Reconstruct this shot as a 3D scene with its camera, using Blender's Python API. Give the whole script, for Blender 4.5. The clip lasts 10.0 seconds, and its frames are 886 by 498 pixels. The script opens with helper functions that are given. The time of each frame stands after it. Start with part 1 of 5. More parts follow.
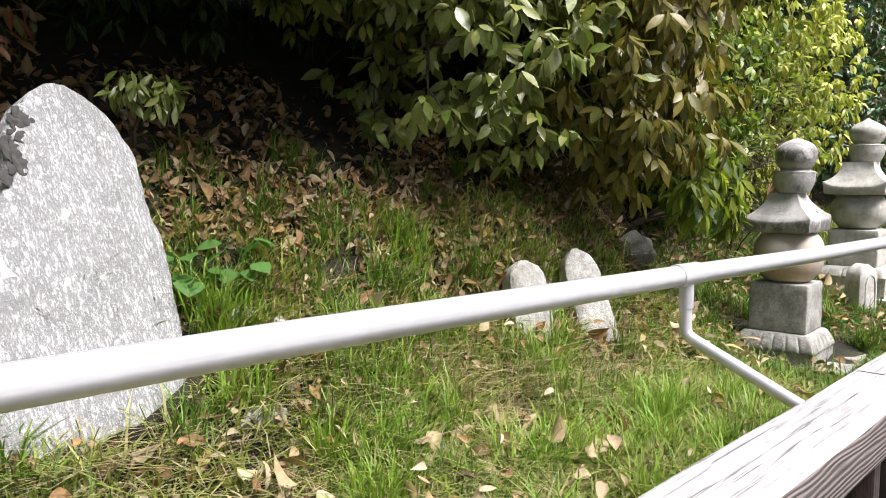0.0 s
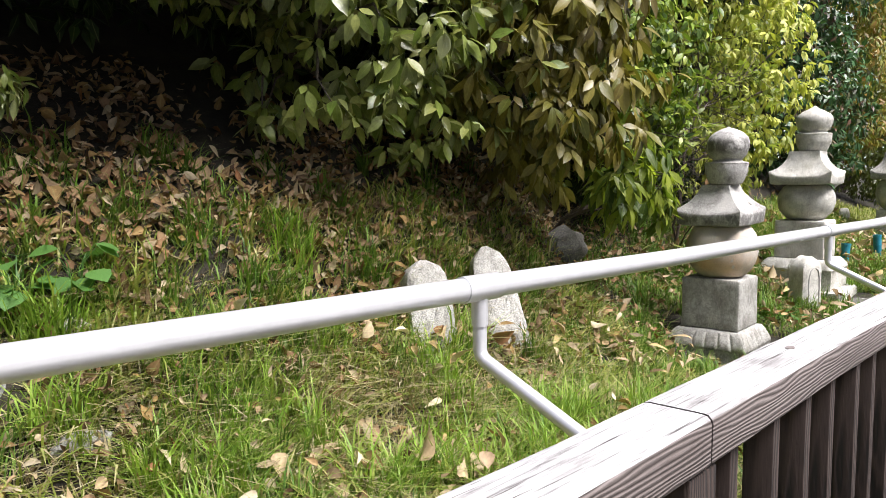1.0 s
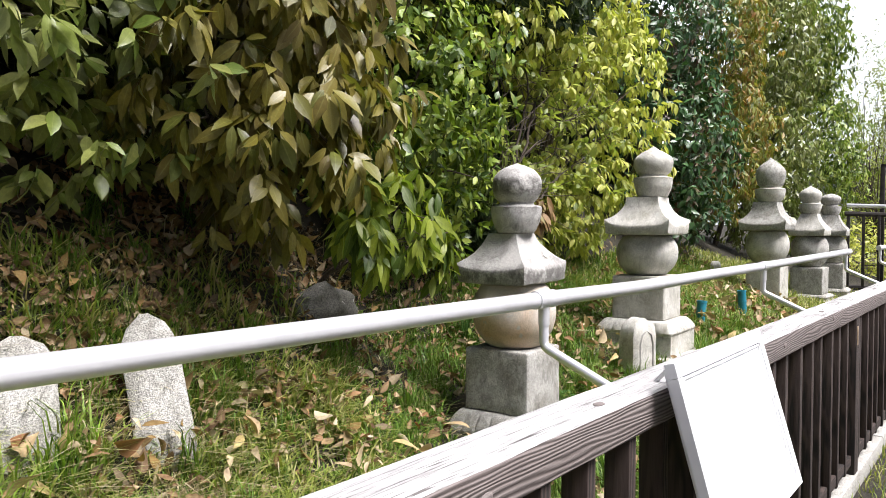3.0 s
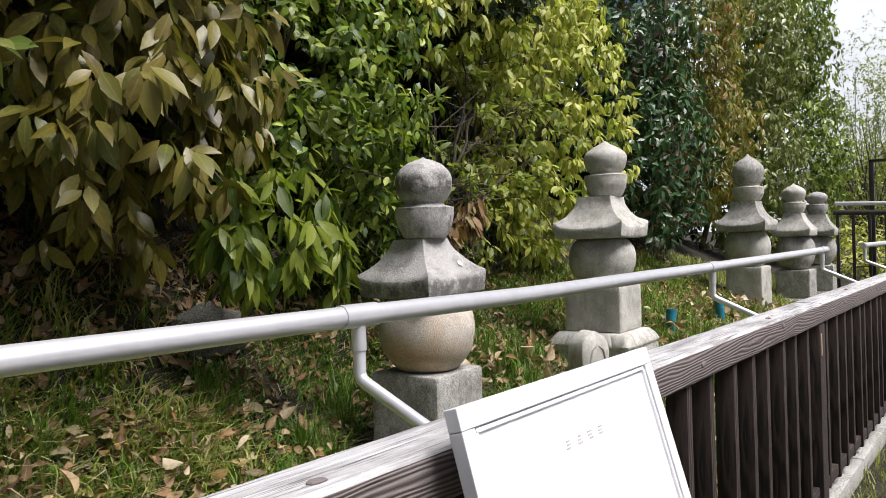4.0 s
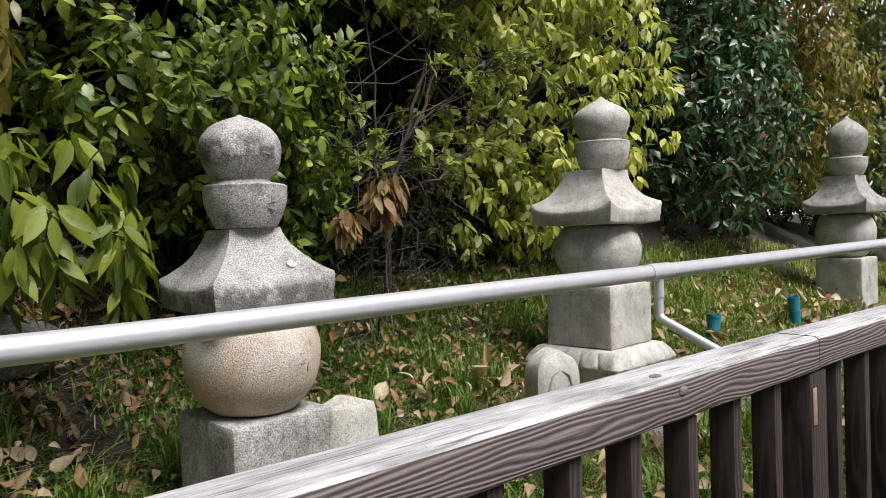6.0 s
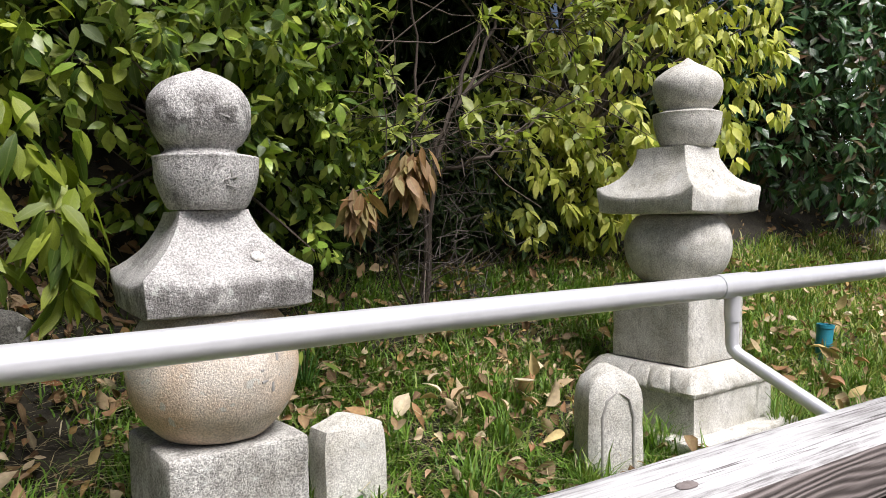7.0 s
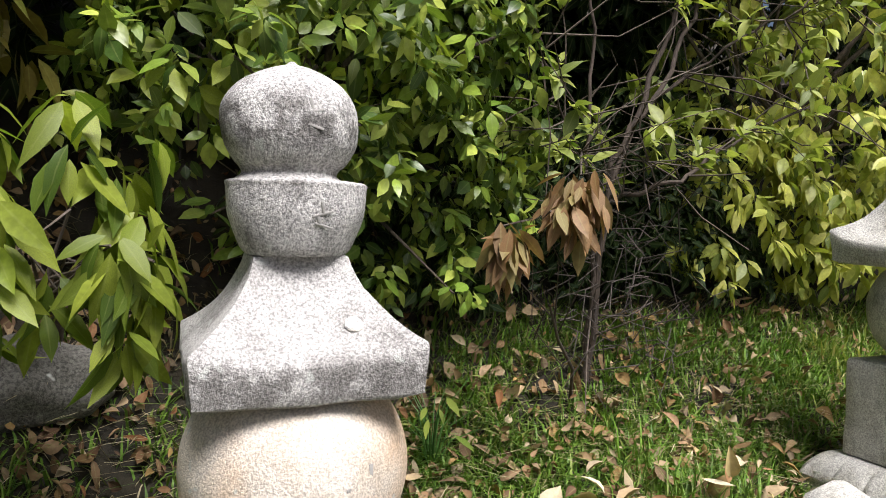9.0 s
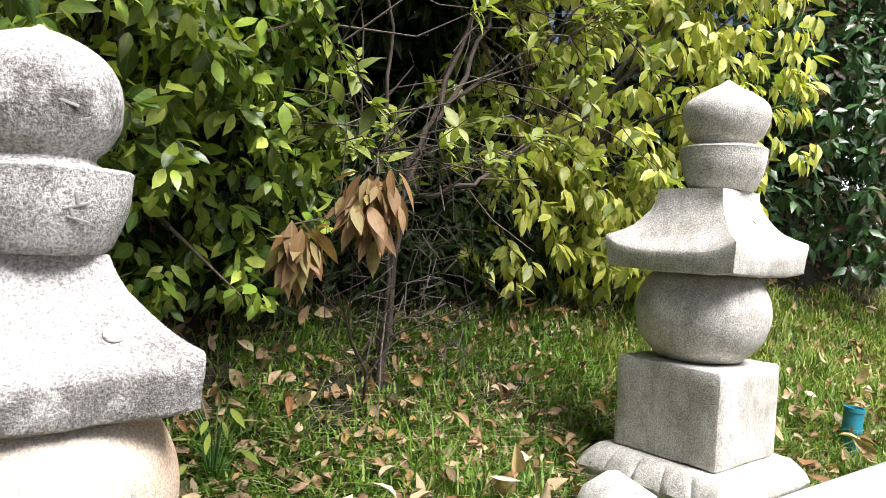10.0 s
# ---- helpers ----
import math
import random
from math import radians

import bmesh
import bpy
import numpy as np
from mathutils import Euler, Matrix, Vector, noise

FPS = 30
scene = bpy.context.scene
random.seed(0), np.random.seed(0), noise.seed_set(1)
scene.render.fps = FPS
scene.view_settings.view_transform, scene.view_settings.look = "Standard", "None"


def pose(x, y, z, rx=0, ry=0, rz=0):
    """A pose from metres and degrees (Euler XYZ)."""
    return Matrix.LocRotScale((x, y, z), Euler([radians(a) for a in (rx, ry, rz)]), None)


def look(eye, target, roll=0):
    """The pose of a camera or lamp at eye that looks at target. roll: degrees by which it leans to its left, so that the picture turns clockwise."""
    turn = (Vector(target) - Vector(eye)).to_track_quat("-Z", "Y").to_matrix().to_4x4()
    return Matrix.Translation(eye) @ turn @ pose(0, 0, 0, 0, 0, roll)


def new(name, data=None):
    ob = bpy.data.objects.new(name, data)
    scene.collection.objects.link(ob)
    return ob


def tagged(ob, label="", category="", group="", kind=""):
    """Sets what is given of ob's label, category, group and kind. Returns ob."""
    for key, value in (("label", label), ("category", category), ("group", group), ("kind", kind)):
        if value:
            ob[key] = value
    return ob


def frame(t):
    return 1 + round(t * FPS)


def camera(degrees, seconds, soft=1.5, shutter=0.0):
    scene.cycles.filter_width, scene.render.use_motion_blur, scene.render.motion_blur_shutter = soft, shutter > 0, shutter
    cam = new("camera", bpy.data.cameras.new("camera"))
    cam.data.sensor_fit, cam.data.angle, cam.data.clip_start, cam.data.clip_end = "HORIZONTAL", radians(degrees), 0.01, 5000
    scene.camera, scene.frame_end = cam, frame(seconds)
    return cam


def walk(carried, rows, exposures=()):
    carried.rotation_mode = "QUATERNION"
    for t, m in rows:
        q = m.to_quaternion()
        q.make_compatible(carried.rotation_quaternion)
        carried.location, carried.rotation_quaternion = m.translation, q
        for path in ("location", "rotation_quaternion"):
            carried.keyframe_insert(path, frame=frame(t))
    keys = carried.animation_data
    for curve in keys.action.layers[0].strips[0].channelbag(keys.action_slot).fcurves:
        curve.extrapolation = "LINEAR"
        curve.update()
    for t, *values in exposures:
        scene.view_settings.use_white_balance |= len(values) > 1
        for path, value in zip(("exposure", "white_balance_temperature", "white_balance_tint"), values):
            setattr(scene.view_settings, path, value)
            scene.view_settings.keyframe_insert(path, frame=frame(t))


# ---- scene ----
cam = camera(62.3, 10.0, soft=0.5)
PATH = [
    (0, (-0.112, -0.04, 1.428), (1.312, 1.355, 1.263), 0.1),
    (0.5, (0.051, -0.104, 1.427), (1.487, 1.275, 1.237), -1.3),
    (1, (0.35, -0.202, 1.444), (1.795, 1.168, 1.257), -0.5),
    (1.5, (0.649, -0.234, 1.426), (2.143, 1.084, 1.259), -1.1),
    (2, (0.998, -0.252, 1.426), (2.591, 0.953, 1.315), -1.2),
    (2.5, (1.362, -0.314, 1.424), (2.956, 0.892, 1.35), -0.2),
    (2.7, (1.53, -0.34, 1.428), (3.101, 0.896, 1.365), 0.7),
    (3.8, (2.304, -0.367, 1.383), (3.874, 0.871, 1.352), -2.3),
    (4, (2.452, -0.401, 1.37), (4.018, 0.843, 1.359), -1.8),
    (4.5, (2.849, -0.485, 1.383), (4.338, 0.849, 1.375), -1.3),
    (5, (3.236, -0.49, 1.367), (4.705, 0.868, 1.35), -2.0),
    (5.2, (3.381, -0.497, 1.375), (4.859, 0.849, 1.336), -2.8),
    (6.3, (4.071, -0.439, 1.367), (5.324, 1.118, 1.306), -1.0),
    (6.5, (4.195, -0.369, 1.383), (5.413, 1.215, 1.298), -0.4),
    (7, (4.43, -0.217, 1.38), (5.539, 1.445, 1.291), -0.6),
    (7.5, (4.634, -0.036, 1.397), (5.452, 1.788, 1.321), 0.0),
    (8, (4.685, 0.126, 1.456), (5.379, 2.0, 1.362), 1.0),
    (8.5, (4.681, 0.226, 1.469), (5.414, 2.085, 1.391), 1.8),
    (9, (4.742, 0.299, 1.472), (5.458, 2.165, 1.401), 1.9),
    (9.5, (4.794, 0.366, 1.469), (5.758, 2.117, 1.421), 1.6),
    (10, (4.79, 0.367, 1.471), (5.986, 1.97, 1.424), 3.1),
]
EXPOSURES = [(0, 0.92), (2.5, 0.95), (3.8, 0.47), (4.5, -0.1), (5.2, -0.32), (6.5, 0.53), (7.5, 0.58), (8.0, 0.38), (8.5, 0.53), (9.0, 0.83), (9.5, 1.08), (10, 1.2)]
walk(cam, [(t, look(eye, target, roll)) for t, eye, target, roll in PATH], [(t, stops, 6280, 15) for t, stops in EXPOSURES])
# ---- light ----
world = bpy.data.worlds.new("world")
scene.world = world
world.use_nodes = True
wn = world.node_tree.nodes
sky = wn.new("ShaderNodeTexSky")
sky.sky_type, sky.sun_disc = "NISHITA", False
SUN_FROM = Vector((0.10, -0.52, 0.90)).normalized()
sky.sun_elevation = math.asin(SUN_FROM.z)
sky.sun_rotation = math.atan2(SUN_FROM.x, SUN_FROM.y)
sky.air_density, sky.dust_density, sky.ozone_density = 1.0, 4.0, 0.6
world.node_tree.links.new(sky.outputs[0], wn["Background"].inputs[0])
wn["Background"].inputs[1].default_value = 0.038
sun_data = bpy.data.lights.new("sun", "SUN")
sun_data.energy, sun_data.angle, sun_data.color = 5.0, radians(32), (1.0, 0.975, 0.94)
sun = new("sun", sun_data)
sun.matrix_world = look(SUN_FROM * 20, (0, 0, 0))


# ---- materials ----
def material(name, rough=0.7, metal=0.0):
    m = bpy.data.materials.new(name)
    m.use_nodes = True
    n, l = m.node_tree.nodes, m.node_tree.links
    b = n["Principled BSDF"]
    b.inputs["Roughness"].default_value, b.inputs["Metallic"].default_value = rough, metal
    return m, n, l, b


def ramp(n, l, source, *stops):
    r = n.new("ShaderNodeValToRGB")
    while len(r.color_ramp.elements) < len(stops):
        r.color_ramp.elements.new(0.5)
    for e, (p, c) in zip(r.color_ramp.elements, stops):
        e.position, e.color = p, (*c, 1)
    l.new(source, r.inputs[0])
    return r.outputs[0]


def noisy(n, l, scale, detail=4, rough=0.6, coords="Object", stretch=None):
    c = n.new("ShaderNodeTexCoord")
    t = n.new("ShaderNodeTexNoise")
    t.inputs["Scale"].default_value, t.inputs["Detail"].default_value, t.inputs["Roughness"].default_value = scale, detail, rough
    src = c.outputs[coords]
    if stretch:
        mp = n.new("ShaderNodeMapping")
        mp.inputs["Scale"].default_value = stretch
        l.new(src, mp.inputs[0])
        src = mp.outputs[0]
    l.new(src, t.inputs[0])
    return t.outputs[0]


def blend(n, l, kind, fac, a, b):
    m = n.new("ShaderNodeMix")
    m.data_type, m.blend_type = "RGBA", kind
    for socket, v in ((m.inputs[0], fac), (m.inputs[6], a), (m.inputs[7], b)):
        if isinstance(v, (int, float)):
            socket.default_value = v
        elif isinstance(v, tuple):
            socket.default_value = (*v, 1)
        else:
            l.new(v, socket)
    return m.outputs[2]


def bumped(n, l, b, height, strength, distance=0.01):
    k = n.new("ShaderNodeBump")
    k.inputs["Strength"].default_value, k.inputs["Distance"].default_value = strength, distance
    l.new(height, k.inputs["Height"])
    l.new(k.outputs[0], b.inputs["Normal"])


def stone(name, base, stain, stain_amount=0.5, warm=None, scale=1.0, relief=0.6, streaks=0.0, speckle=1.0, cracks=0.0, band=None):
    m, n, l, b = material(name, 0.85)
    grain = noisy(n, l, 190 * scale, 3, 0.75)
    col = ramp(n, l, grain, (0.38, tuple(c * (1 - 0.55 * speckle) for c in base)), (0.5, base), (0.62, tuple(min(1, c * (1 + 0.5 * speckle)) for c in base)))
    patch = noisy(n, l, 7 * scale, 6, 0.7)
    f = ramp(n, l, patch, (0.5 - 0.12 * stain_amount, (0, 0, 0)), (0.66, (0.9, 0.9, 0.9)))
    col = blend(n, l, "MIX", f, col, blend(n, l, "MULTIPLY", 0.8, col, stain))
    if streaks:
        run = noisy(n, l, 30, 6, 0.7, stretch=(1, 1, 0.55))
        mask = 1.0
        if band:
            sep = n.new("ShaderNodeSeparateXYZ")
            l.new(n.new("ShaderNodeTexCoord").outputs["Object"], sep.inputs[0])
            rise = n.new("ShaderNodeMapRange")
            rise.inputs[1].default_value, rise.inputs[2].default_value = band
            l.new(sep.outputs[2], rise.inputs[0])
            mask = ramp(n, l, rise.outputs[0], (0.0, (0.1,) * 3), (0.3, (1, 1, 1)), (0.65, (1, 1, 1)), (1.0, (0.05,) * 3))
            run = noisy(n, l, 15, 6, 0.7, stretch=(1, 1, 0.7))
        col = blend(n, l, "MIX", mask, col, blend(n, l, "MIX", ramp(n, l, run, (0.42 if band else 0.47, (0, 0, 0)), (0.52 if band else 0.62, (streaks, streaks, streaks))), col, blend(n, l, "MULTIPLY", 1.0, col, (0.30, 0.29, 0.28))))
    if cracks:
        vein = noisy(n, l, 23, 10, 0.8, stretch=(2.2, 1.4, 0.7))
        col = blend(n, l, "MIX", ramp(n, l, vein, (0.43, (0, 0, 0)), (0.48, (cracks,) * 3), (0.52, (cracks,) * 3), (0.57, (0, 0, 0))), col, (0.13, 0.13, 0.13))
    if warm:
        w = ramp(n, l, noisy(n, l, 3.2, 3, 0.5), (0.45, (0, 0, 0)), (0.62, (0.8, 0.8, 0.8)))
        col = blend(n, l, "MIX", w, col, blend(n, l, "MULTIPLY", 1.0, col, warm))
    spots = ramp(n, l, noisy(n, l, 26 * scale, 2, 0.5), (0.66, (0, 0, 0)), (0.7, (0.7, 0.7, 0.7)))
    col = blend(n, l, "MIX", spots, col, (0.5, 0.51, 0.47))
    l.new(col, b.inputs["Base Color"])
    h = n.new("ShaderNodeMath")
    h.operation = "ADD"
    l.new(grain, h.inputs[0])
    l.new(patch, h.inputs[1])
    bumped(n, l, b, h.outputs[0], relief, 0.006)
    return m


def leafy(name, colours, rough=0.42, through_light=0.25, gloss=0.38):
    """A leaf whose tint differs from one leaf to the next."""
    m, n, l, b = material(name, rough)
    b.inputs["Specular IOR Level"].default_value = gloss
    g = n.new("ShaderNodeNewGeometry")
    o = n.new("ShaderNodeObjectInfo")
    add = n.new("ShaderNodeMath")
    add.operation = "ADD"
    l.new(g.outputs["Random Per Island"], add.inputs[0])
    l.new(o.outputs["Random"], add.inputs[1])
    fr = n.new("ShaderNodeMath")
    fr.operation = "FRACT"
    l.new(add.outputs[0], fr.inputs[0])
    k = len(colours) - 1
    col = ramp(n, l, fr.outputs[0], *[(i / max(1, k), c) for i, c in enumerate(colours)])
    rib = n.new("ShaderNodeAttribute")
    rib.attribute_name = "rib"
    col = blend(n, l, "MIX", ramp(n, l, rib.outputs["Fac"], (0.86, (0, 0, 0)), (0.97, (0.16, 0.16, 0.16))), col, (0.42, 0.45, 0.18))
    mott = noisy(n, l, 60, 2, 0.6)
    col = blend(n, l, "MULTIPLY", 0.6, col, ramp(n, l, mott, (0.3, (0.62, 0.62, 0.6)), (0.7, (1.15, 1.15, 1.1))))
    l.new(col, b.inputs["Base Color"])
    bumped(n, l, b, noisy(n, l, 90, 2, 0.5), 0.25, 0.003)
    t = n.new("ShaderNodeBsdfTranslucent")
    l.new(blend(n, l, "MULTIPLY", 1.0, col, (1.3, 1.4, 0.7)), t.inputs[0])
    mix = n.new("ShaderNodeMixShader")
    mix.inputs[0].default_value = through_light
    l.new(b.outputs[0], mix.inputs[1])
    l.new(t.outputs[0], mix.inputs[2])
    l.new(mix.outputs[0], n["Material Output"].inputs[0])
    return m


def simple(name, c1, c2, scale, rough=0.6, metal=0.0, relief=0.2, stretch=None):
    m, n, l, b = material(name, rough, metal)
    t = noisy(n, l, scale, 5, 0.65, stretch=stretch)
    l.new(ramp(n, l, t, (0.3, c1), (0.7, c2)), b.inputs["Base Color"])
    bumped(n, l, b, t, relief, 0.004)
    return m


def timber(name, light, mid, dark, rough=0.75, contrast=1.0, rings_per=26.0, wander=6.0, bend=0.07, crack=0.27):
    """Weathered sawn wood whose growth rings run along the object's own x."""
    m, n, l, b = material(name, rough)
    c = n.new("ShaderNodeTexCoord")
    mp = n.new("ShaderNodeMapping")
    mp.inputs["Location"].default_value, mp.inputs["Scale"].default_value = (0, 0.02, -0.68), (0.10, 1, 1)
    sway = n.new("ShaderNodeTexNoise")
    sway.inputs["Scale"].default_value, sway.inputs["Detail"].default_value = 2.2, 2.0
    swm = n.new("ShaderNodeMapping")
    swm.inputs["Scale"].default_value = (1, 6, 6)
    l.new(c.outputs["Object"], swm.inputs[0])
    l.new(swm.outputs[0], sway.inputs[0])
    off = n.new("ShaderNodeVectorMath")
    off.operation = "MULTIPLY_ADD"
    off.inputs[1].default_value = (0, bend, bend)
    l.new(sway.outputs["Color"], off.inputs[0])
    l.new(c.outputs["Object"], off.inputs[2])
    l.new(off.outputs[0], mp.inputs[0])
    wv = n.new("ShaderNodeTexWave")
    wv.wave_type, wv.rings_direction = "RINGS", "X"
    wv.inputs["Scale"].default_value, wv.inputs["Distortion"].default_value = rings_per, wander
    wv.inputs["Detail"].default_value, wv.inputs["Detail Scale"].default_value = 3.0, 0.8
    l.new(mp.outputs[0], wv.inputs[0])
    fine = noisy(n, l, 8, 4, 0.7, stretch=(1.5, 40, 40))
    col = ramp(n, l, wv.outputs["Fac"], (0.0, dark), (0.35 * contrast, mid), (0.8, light))
    col = blend(n, l, "MULTIPLY", 0.6, col, ramp(n, l, fine, (0.3, (0.5, 0.47, 0.45)), (0.6, (1.05, 1.05, 1.05))))
    blotch = noisy(n, l, 2.6, 5, 0.7, stretch=(1, 5, 5))
    col = blend(n, l, "MIX", ramp(n, l, blotch, (0.5, (0, 0, 0)), (0.68, (0.7, 0.7, 0.7))), col, blend(n, l, "MULTIPLY", 1.0, col, (0.66, 0.62, 0.60)))
    cracks = noisy(n, l, 4, 2, 0.5, stretch=(0.9, 30, 30))
    col = blend(n, l, "MULTIPLY", 1.0, col, ramp(n, l, cracks, (crack, (0.22, 0.2, 0.18)), (crack + 0.04, (1, 1, 1))))
    l.new(col, b.inputs["Base Color"])
    h = n.new("ShaderNodeMath")
    h.operation = "ADD"
    l.new(wv.outputs["Fac"], h.inputs[0])
    l.new(fine, h.inputs[1])
    bumped(n, l, b, h.outputs[0], 0.45, 0.004)
    return m


M_GRANITE = stone("granite_dark_lichen", (0.49, 0.475, 0.45), (0.34, 0.33, 0.32), 0.5, streaks=0.4, relief=0.9, speckle=0.95)
M_GRANITE_STAINED = stone("granite_stained", (0.50, 0.485, 0.46), (0.30, 0.29, 0.29), 0.35, streaks=0.92, relief=0.9, speckle=0.95, band=(1.33, 1.46))
M_GRANITE_EAVE = stone("granite_eave_runs", (0.47, 0.455, 0.43), (0.42, 0.41, 0.40), 0.25, streaks=0.75, relief=0.9, speckle=0.85, band=(0.885, 1.0))
M_GRANITE_WARM = stone("granite_tan", (0.60, 0.54, 0.46), (0.76, 0.70, 0.62), 0.5, (1.0, 0.76, 0.55), speckle=0.55)
M_GRANITE_PALE = stone("granite_pale", (0.57, 0.555, 0.505), (0.58, 0.56, 0.49), 0.6, streaks=0.3, speckle=0.7)
M_GRANITE_GREY = stone("granite_grey", (0.46, 0.45, 0.415), (0.45, 0.43, 0.38), 0.8, streaks=0.45, relief=0.8)
M_SLAB = stone("slab_stone", (0.50, 0.50, 0.49), (0.55, 0.55, 0.54), 0.5, scale=0.7, relief=1.0, streaks=0.25, speckle=0.4, cracks=0.75)
M_LICHEN_DARK = simple("dark_lichen", (0.03, 0.03, 0.028), (0.07, 0.065, 0.06), 60, 0.95)
M_CARVED = simple("carved_recess", (0.22, 0.21, 0.195), (0.36, 0.35, 0.32), 90, 0.95)
M_ROCK = stone("dark_rock", (0.13, 0.125, 0.11), (0.4, 0.4, 0.34), 0.9, scale=0.6)
M_WHITE_ROCK = stone("white_rock", (0.62, 0.60, 0.56), (0.6, 0.55, 0.45), 0.4)
M_STEEL = simple("galvanised_steel", (0.72, 0.72, 0.73), (0.81, 0.81, 0.82), 18, 0.34, 0.55, 0.05)
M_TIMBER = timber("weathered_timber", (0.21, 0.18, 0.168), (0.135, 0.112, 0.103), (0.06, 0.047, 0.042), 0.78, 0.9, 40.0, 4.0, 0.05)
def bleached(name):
    """Bleached timber, also paled as if sunlit: silvery fibres with fine dark checks along the object's x."""
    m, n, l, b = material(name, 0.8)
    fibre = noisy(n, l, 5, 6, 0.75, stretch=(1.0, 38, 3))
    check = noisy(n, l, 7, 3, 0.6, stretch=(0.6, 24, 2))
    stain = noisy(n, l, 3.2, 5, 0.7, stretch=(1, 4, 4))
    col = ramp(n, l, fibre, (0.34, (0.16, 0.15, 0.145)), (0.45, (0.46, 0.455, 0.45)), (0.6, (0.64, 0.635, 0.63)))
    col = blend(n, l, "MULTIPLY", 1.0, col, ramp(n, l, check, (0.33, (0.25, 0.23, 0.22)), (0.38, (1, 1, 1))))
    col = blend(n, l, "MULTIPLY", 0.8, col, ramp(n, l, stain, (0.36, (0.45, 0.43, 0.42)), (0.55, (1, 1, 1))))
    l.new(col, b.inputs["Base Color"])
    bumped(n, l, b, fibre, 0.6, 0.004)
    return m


M_BLEACHED_SUNLIT = bleached("bleached_sunlit_timber")
M_SLAT = timber("dark_timber", (0.052, 0.034, 0.027), (0.029, 0.019, 0.015), (0.012, 0.009, 0.007), 0.85)
M_BRASS = simple("rusty_plate", (0.35, 0.22, 0.13), (0.55, 0.42, 0.3), 40, 0.5, 0.6)
M_CONCRETE = stone("old_concrete", (0.40, 0.39, 0.36), (0.5, 0.48, 0.42), 0.7, scale=0.7)
M_BOARD = simple("white_board", (0.84, 0.84, 0.85), (0.88, 0.88, 0.89), 6, 0.35, 0, 0.02)
M_FRAME = simple("white_frame", (0.80, 0.80, 0.81), (0.85, 0.85, 0.86), 25, 0.4, 0.0, 0.05)
M_INK = simple("faded_ink", (0.34, 0.33, 0.33), (0.5, 0.49, 0.49), 120, 0.8)
M_TUBE = simple("blue_plastic", (0.015, 0.17, 0.24), (0.03, 0.27, 0.36), 14, 0.4, 0, 0.05)
M_BARK = simple("bark", (0.045, 0.035, 0.028), (0.14, 0.11, 0.085), 30, 0.9, 0, 0.6, (3, 3, 0.6))
M_TWIG = simple("grey_twig", (0.025, 0.018, 0.013), (0.085, 0.062, 0.046), 30, 0.85, 0, 0.5, (3, 3, 0.6))
M_DEAD = simple("dead_twig", (0.02, 0.016, 0.013), (0.075, 0.06, 0.05), 30, 0.9, 0, 0.5, (3, 3, 0.6))
M_BLACK_METAL = simple("dark_metal", (0.02, 0.018, 0.016), (0.05, 0.042, 0.036), 20, 0.55, 0.3)
M_ROOF = simple("grey_roof", (0.20, 0.21, 0.23), (0.32, 0.33, 0.35), 3, 0.6)
M_WALL = simple("pale_wall", (0.62, 0.61, 0.58), (0.72, 0.71, 0.68), 2, 0.8)
M_GLASS = simple("window_glass", (0.05, 0.06, 0.07), (0.08, 0.09, 0.1), 1, 0.12)

# near-black leaf colour stands in for the shade deep inside the hedge
L_SHADE_DARK = leafy("leaf_green_shade_dark", [(0.01, 0.024, 0.005), (0.016, 0.036, 0.008), (0.026, 0.05, 0.01), (0.01, 0.024, 0.006)], 0.55, 0.1, 0.2)
L_RED = leafy("leaf_bronze", [(0.20, 0.07, 0.03), (0.12, 0.08, 0.03), (0.06, 0.09, 0.025)], 0.45, 0.3)
L_OLIVE = leafy("leaf_olive", [(0.12, 0.18, 0.032), (0.20, 0.25, 0.046), (0.13, 0.155, 0.046), (0.29, 0.31, 0.085), (0.085, 0.11, 0.03)], 0.34, 0.18, 0.5)
L_GOLD = leafy("leaf_golden_olive", [(0.15, 0.132, 0.02), (0.21, 0.172, 0.03), (0.10, 0.11, 0.018), (0.26, 0.22, 0.048), (0.12, 0.09, 0.02)], 0.38, 0.25, 0.45)
L_BRIGHT = leafy("leaf_bright_green", [(0.20, 0.26, 0.027), (0.29, 0.34, 0.045), (0.11, 0.16, 0.019), (0.06, 0.105, 0.014)], 0.42, 0.45)
L_MID = leafy("leaf_mid_green", [(0.13, 0.215, 0.026), (0.25, 0.35, 0.045), (0.055, 0.11, 0.016), (0.41, 0.48, 0.085), (0.035, 0.07, 0.013), (0.10, 0.17, 0.025)], 0.36, 0.2)
L_LIME = leafy("leaf_lime", [(0.267, 0.32, 0.061), (0.348, 0.384, 0.097), (0.184, 0.235, 0.048), (0.123, 0.16, 0.036)], 0.45, 0.35)
L_YELLOW = leafy("leaf_yellow_green", [(0.432, 0.484, 0.087), (0.565, 0.561, 0.112), (0.283, 0.349, 0.06), (0.641, 0.619, 0.173), (0.152, 0.213, 0.043)], 0.45, 0.3)
L_BLUE = leafy("leaf_blue_green", [(0.10, 0.045, 0.025), (0.03, 0.085, 0.028), (0.045, 0.12, 0.038), (0.075, 0.17, 0.055)], 0.36, 0.12, 0.5)
L_ORANGE = leafy("leaf_orange", [(0.34, 0.16, 0.04), (0.28, 0.25, 0.05), (0.22, 0.26, 0.045), (0.33, 0.2, 0.05), (0.2, 0.24, 0.045), (0.14, 0.18, 0.035)], 0.45, 0.3)
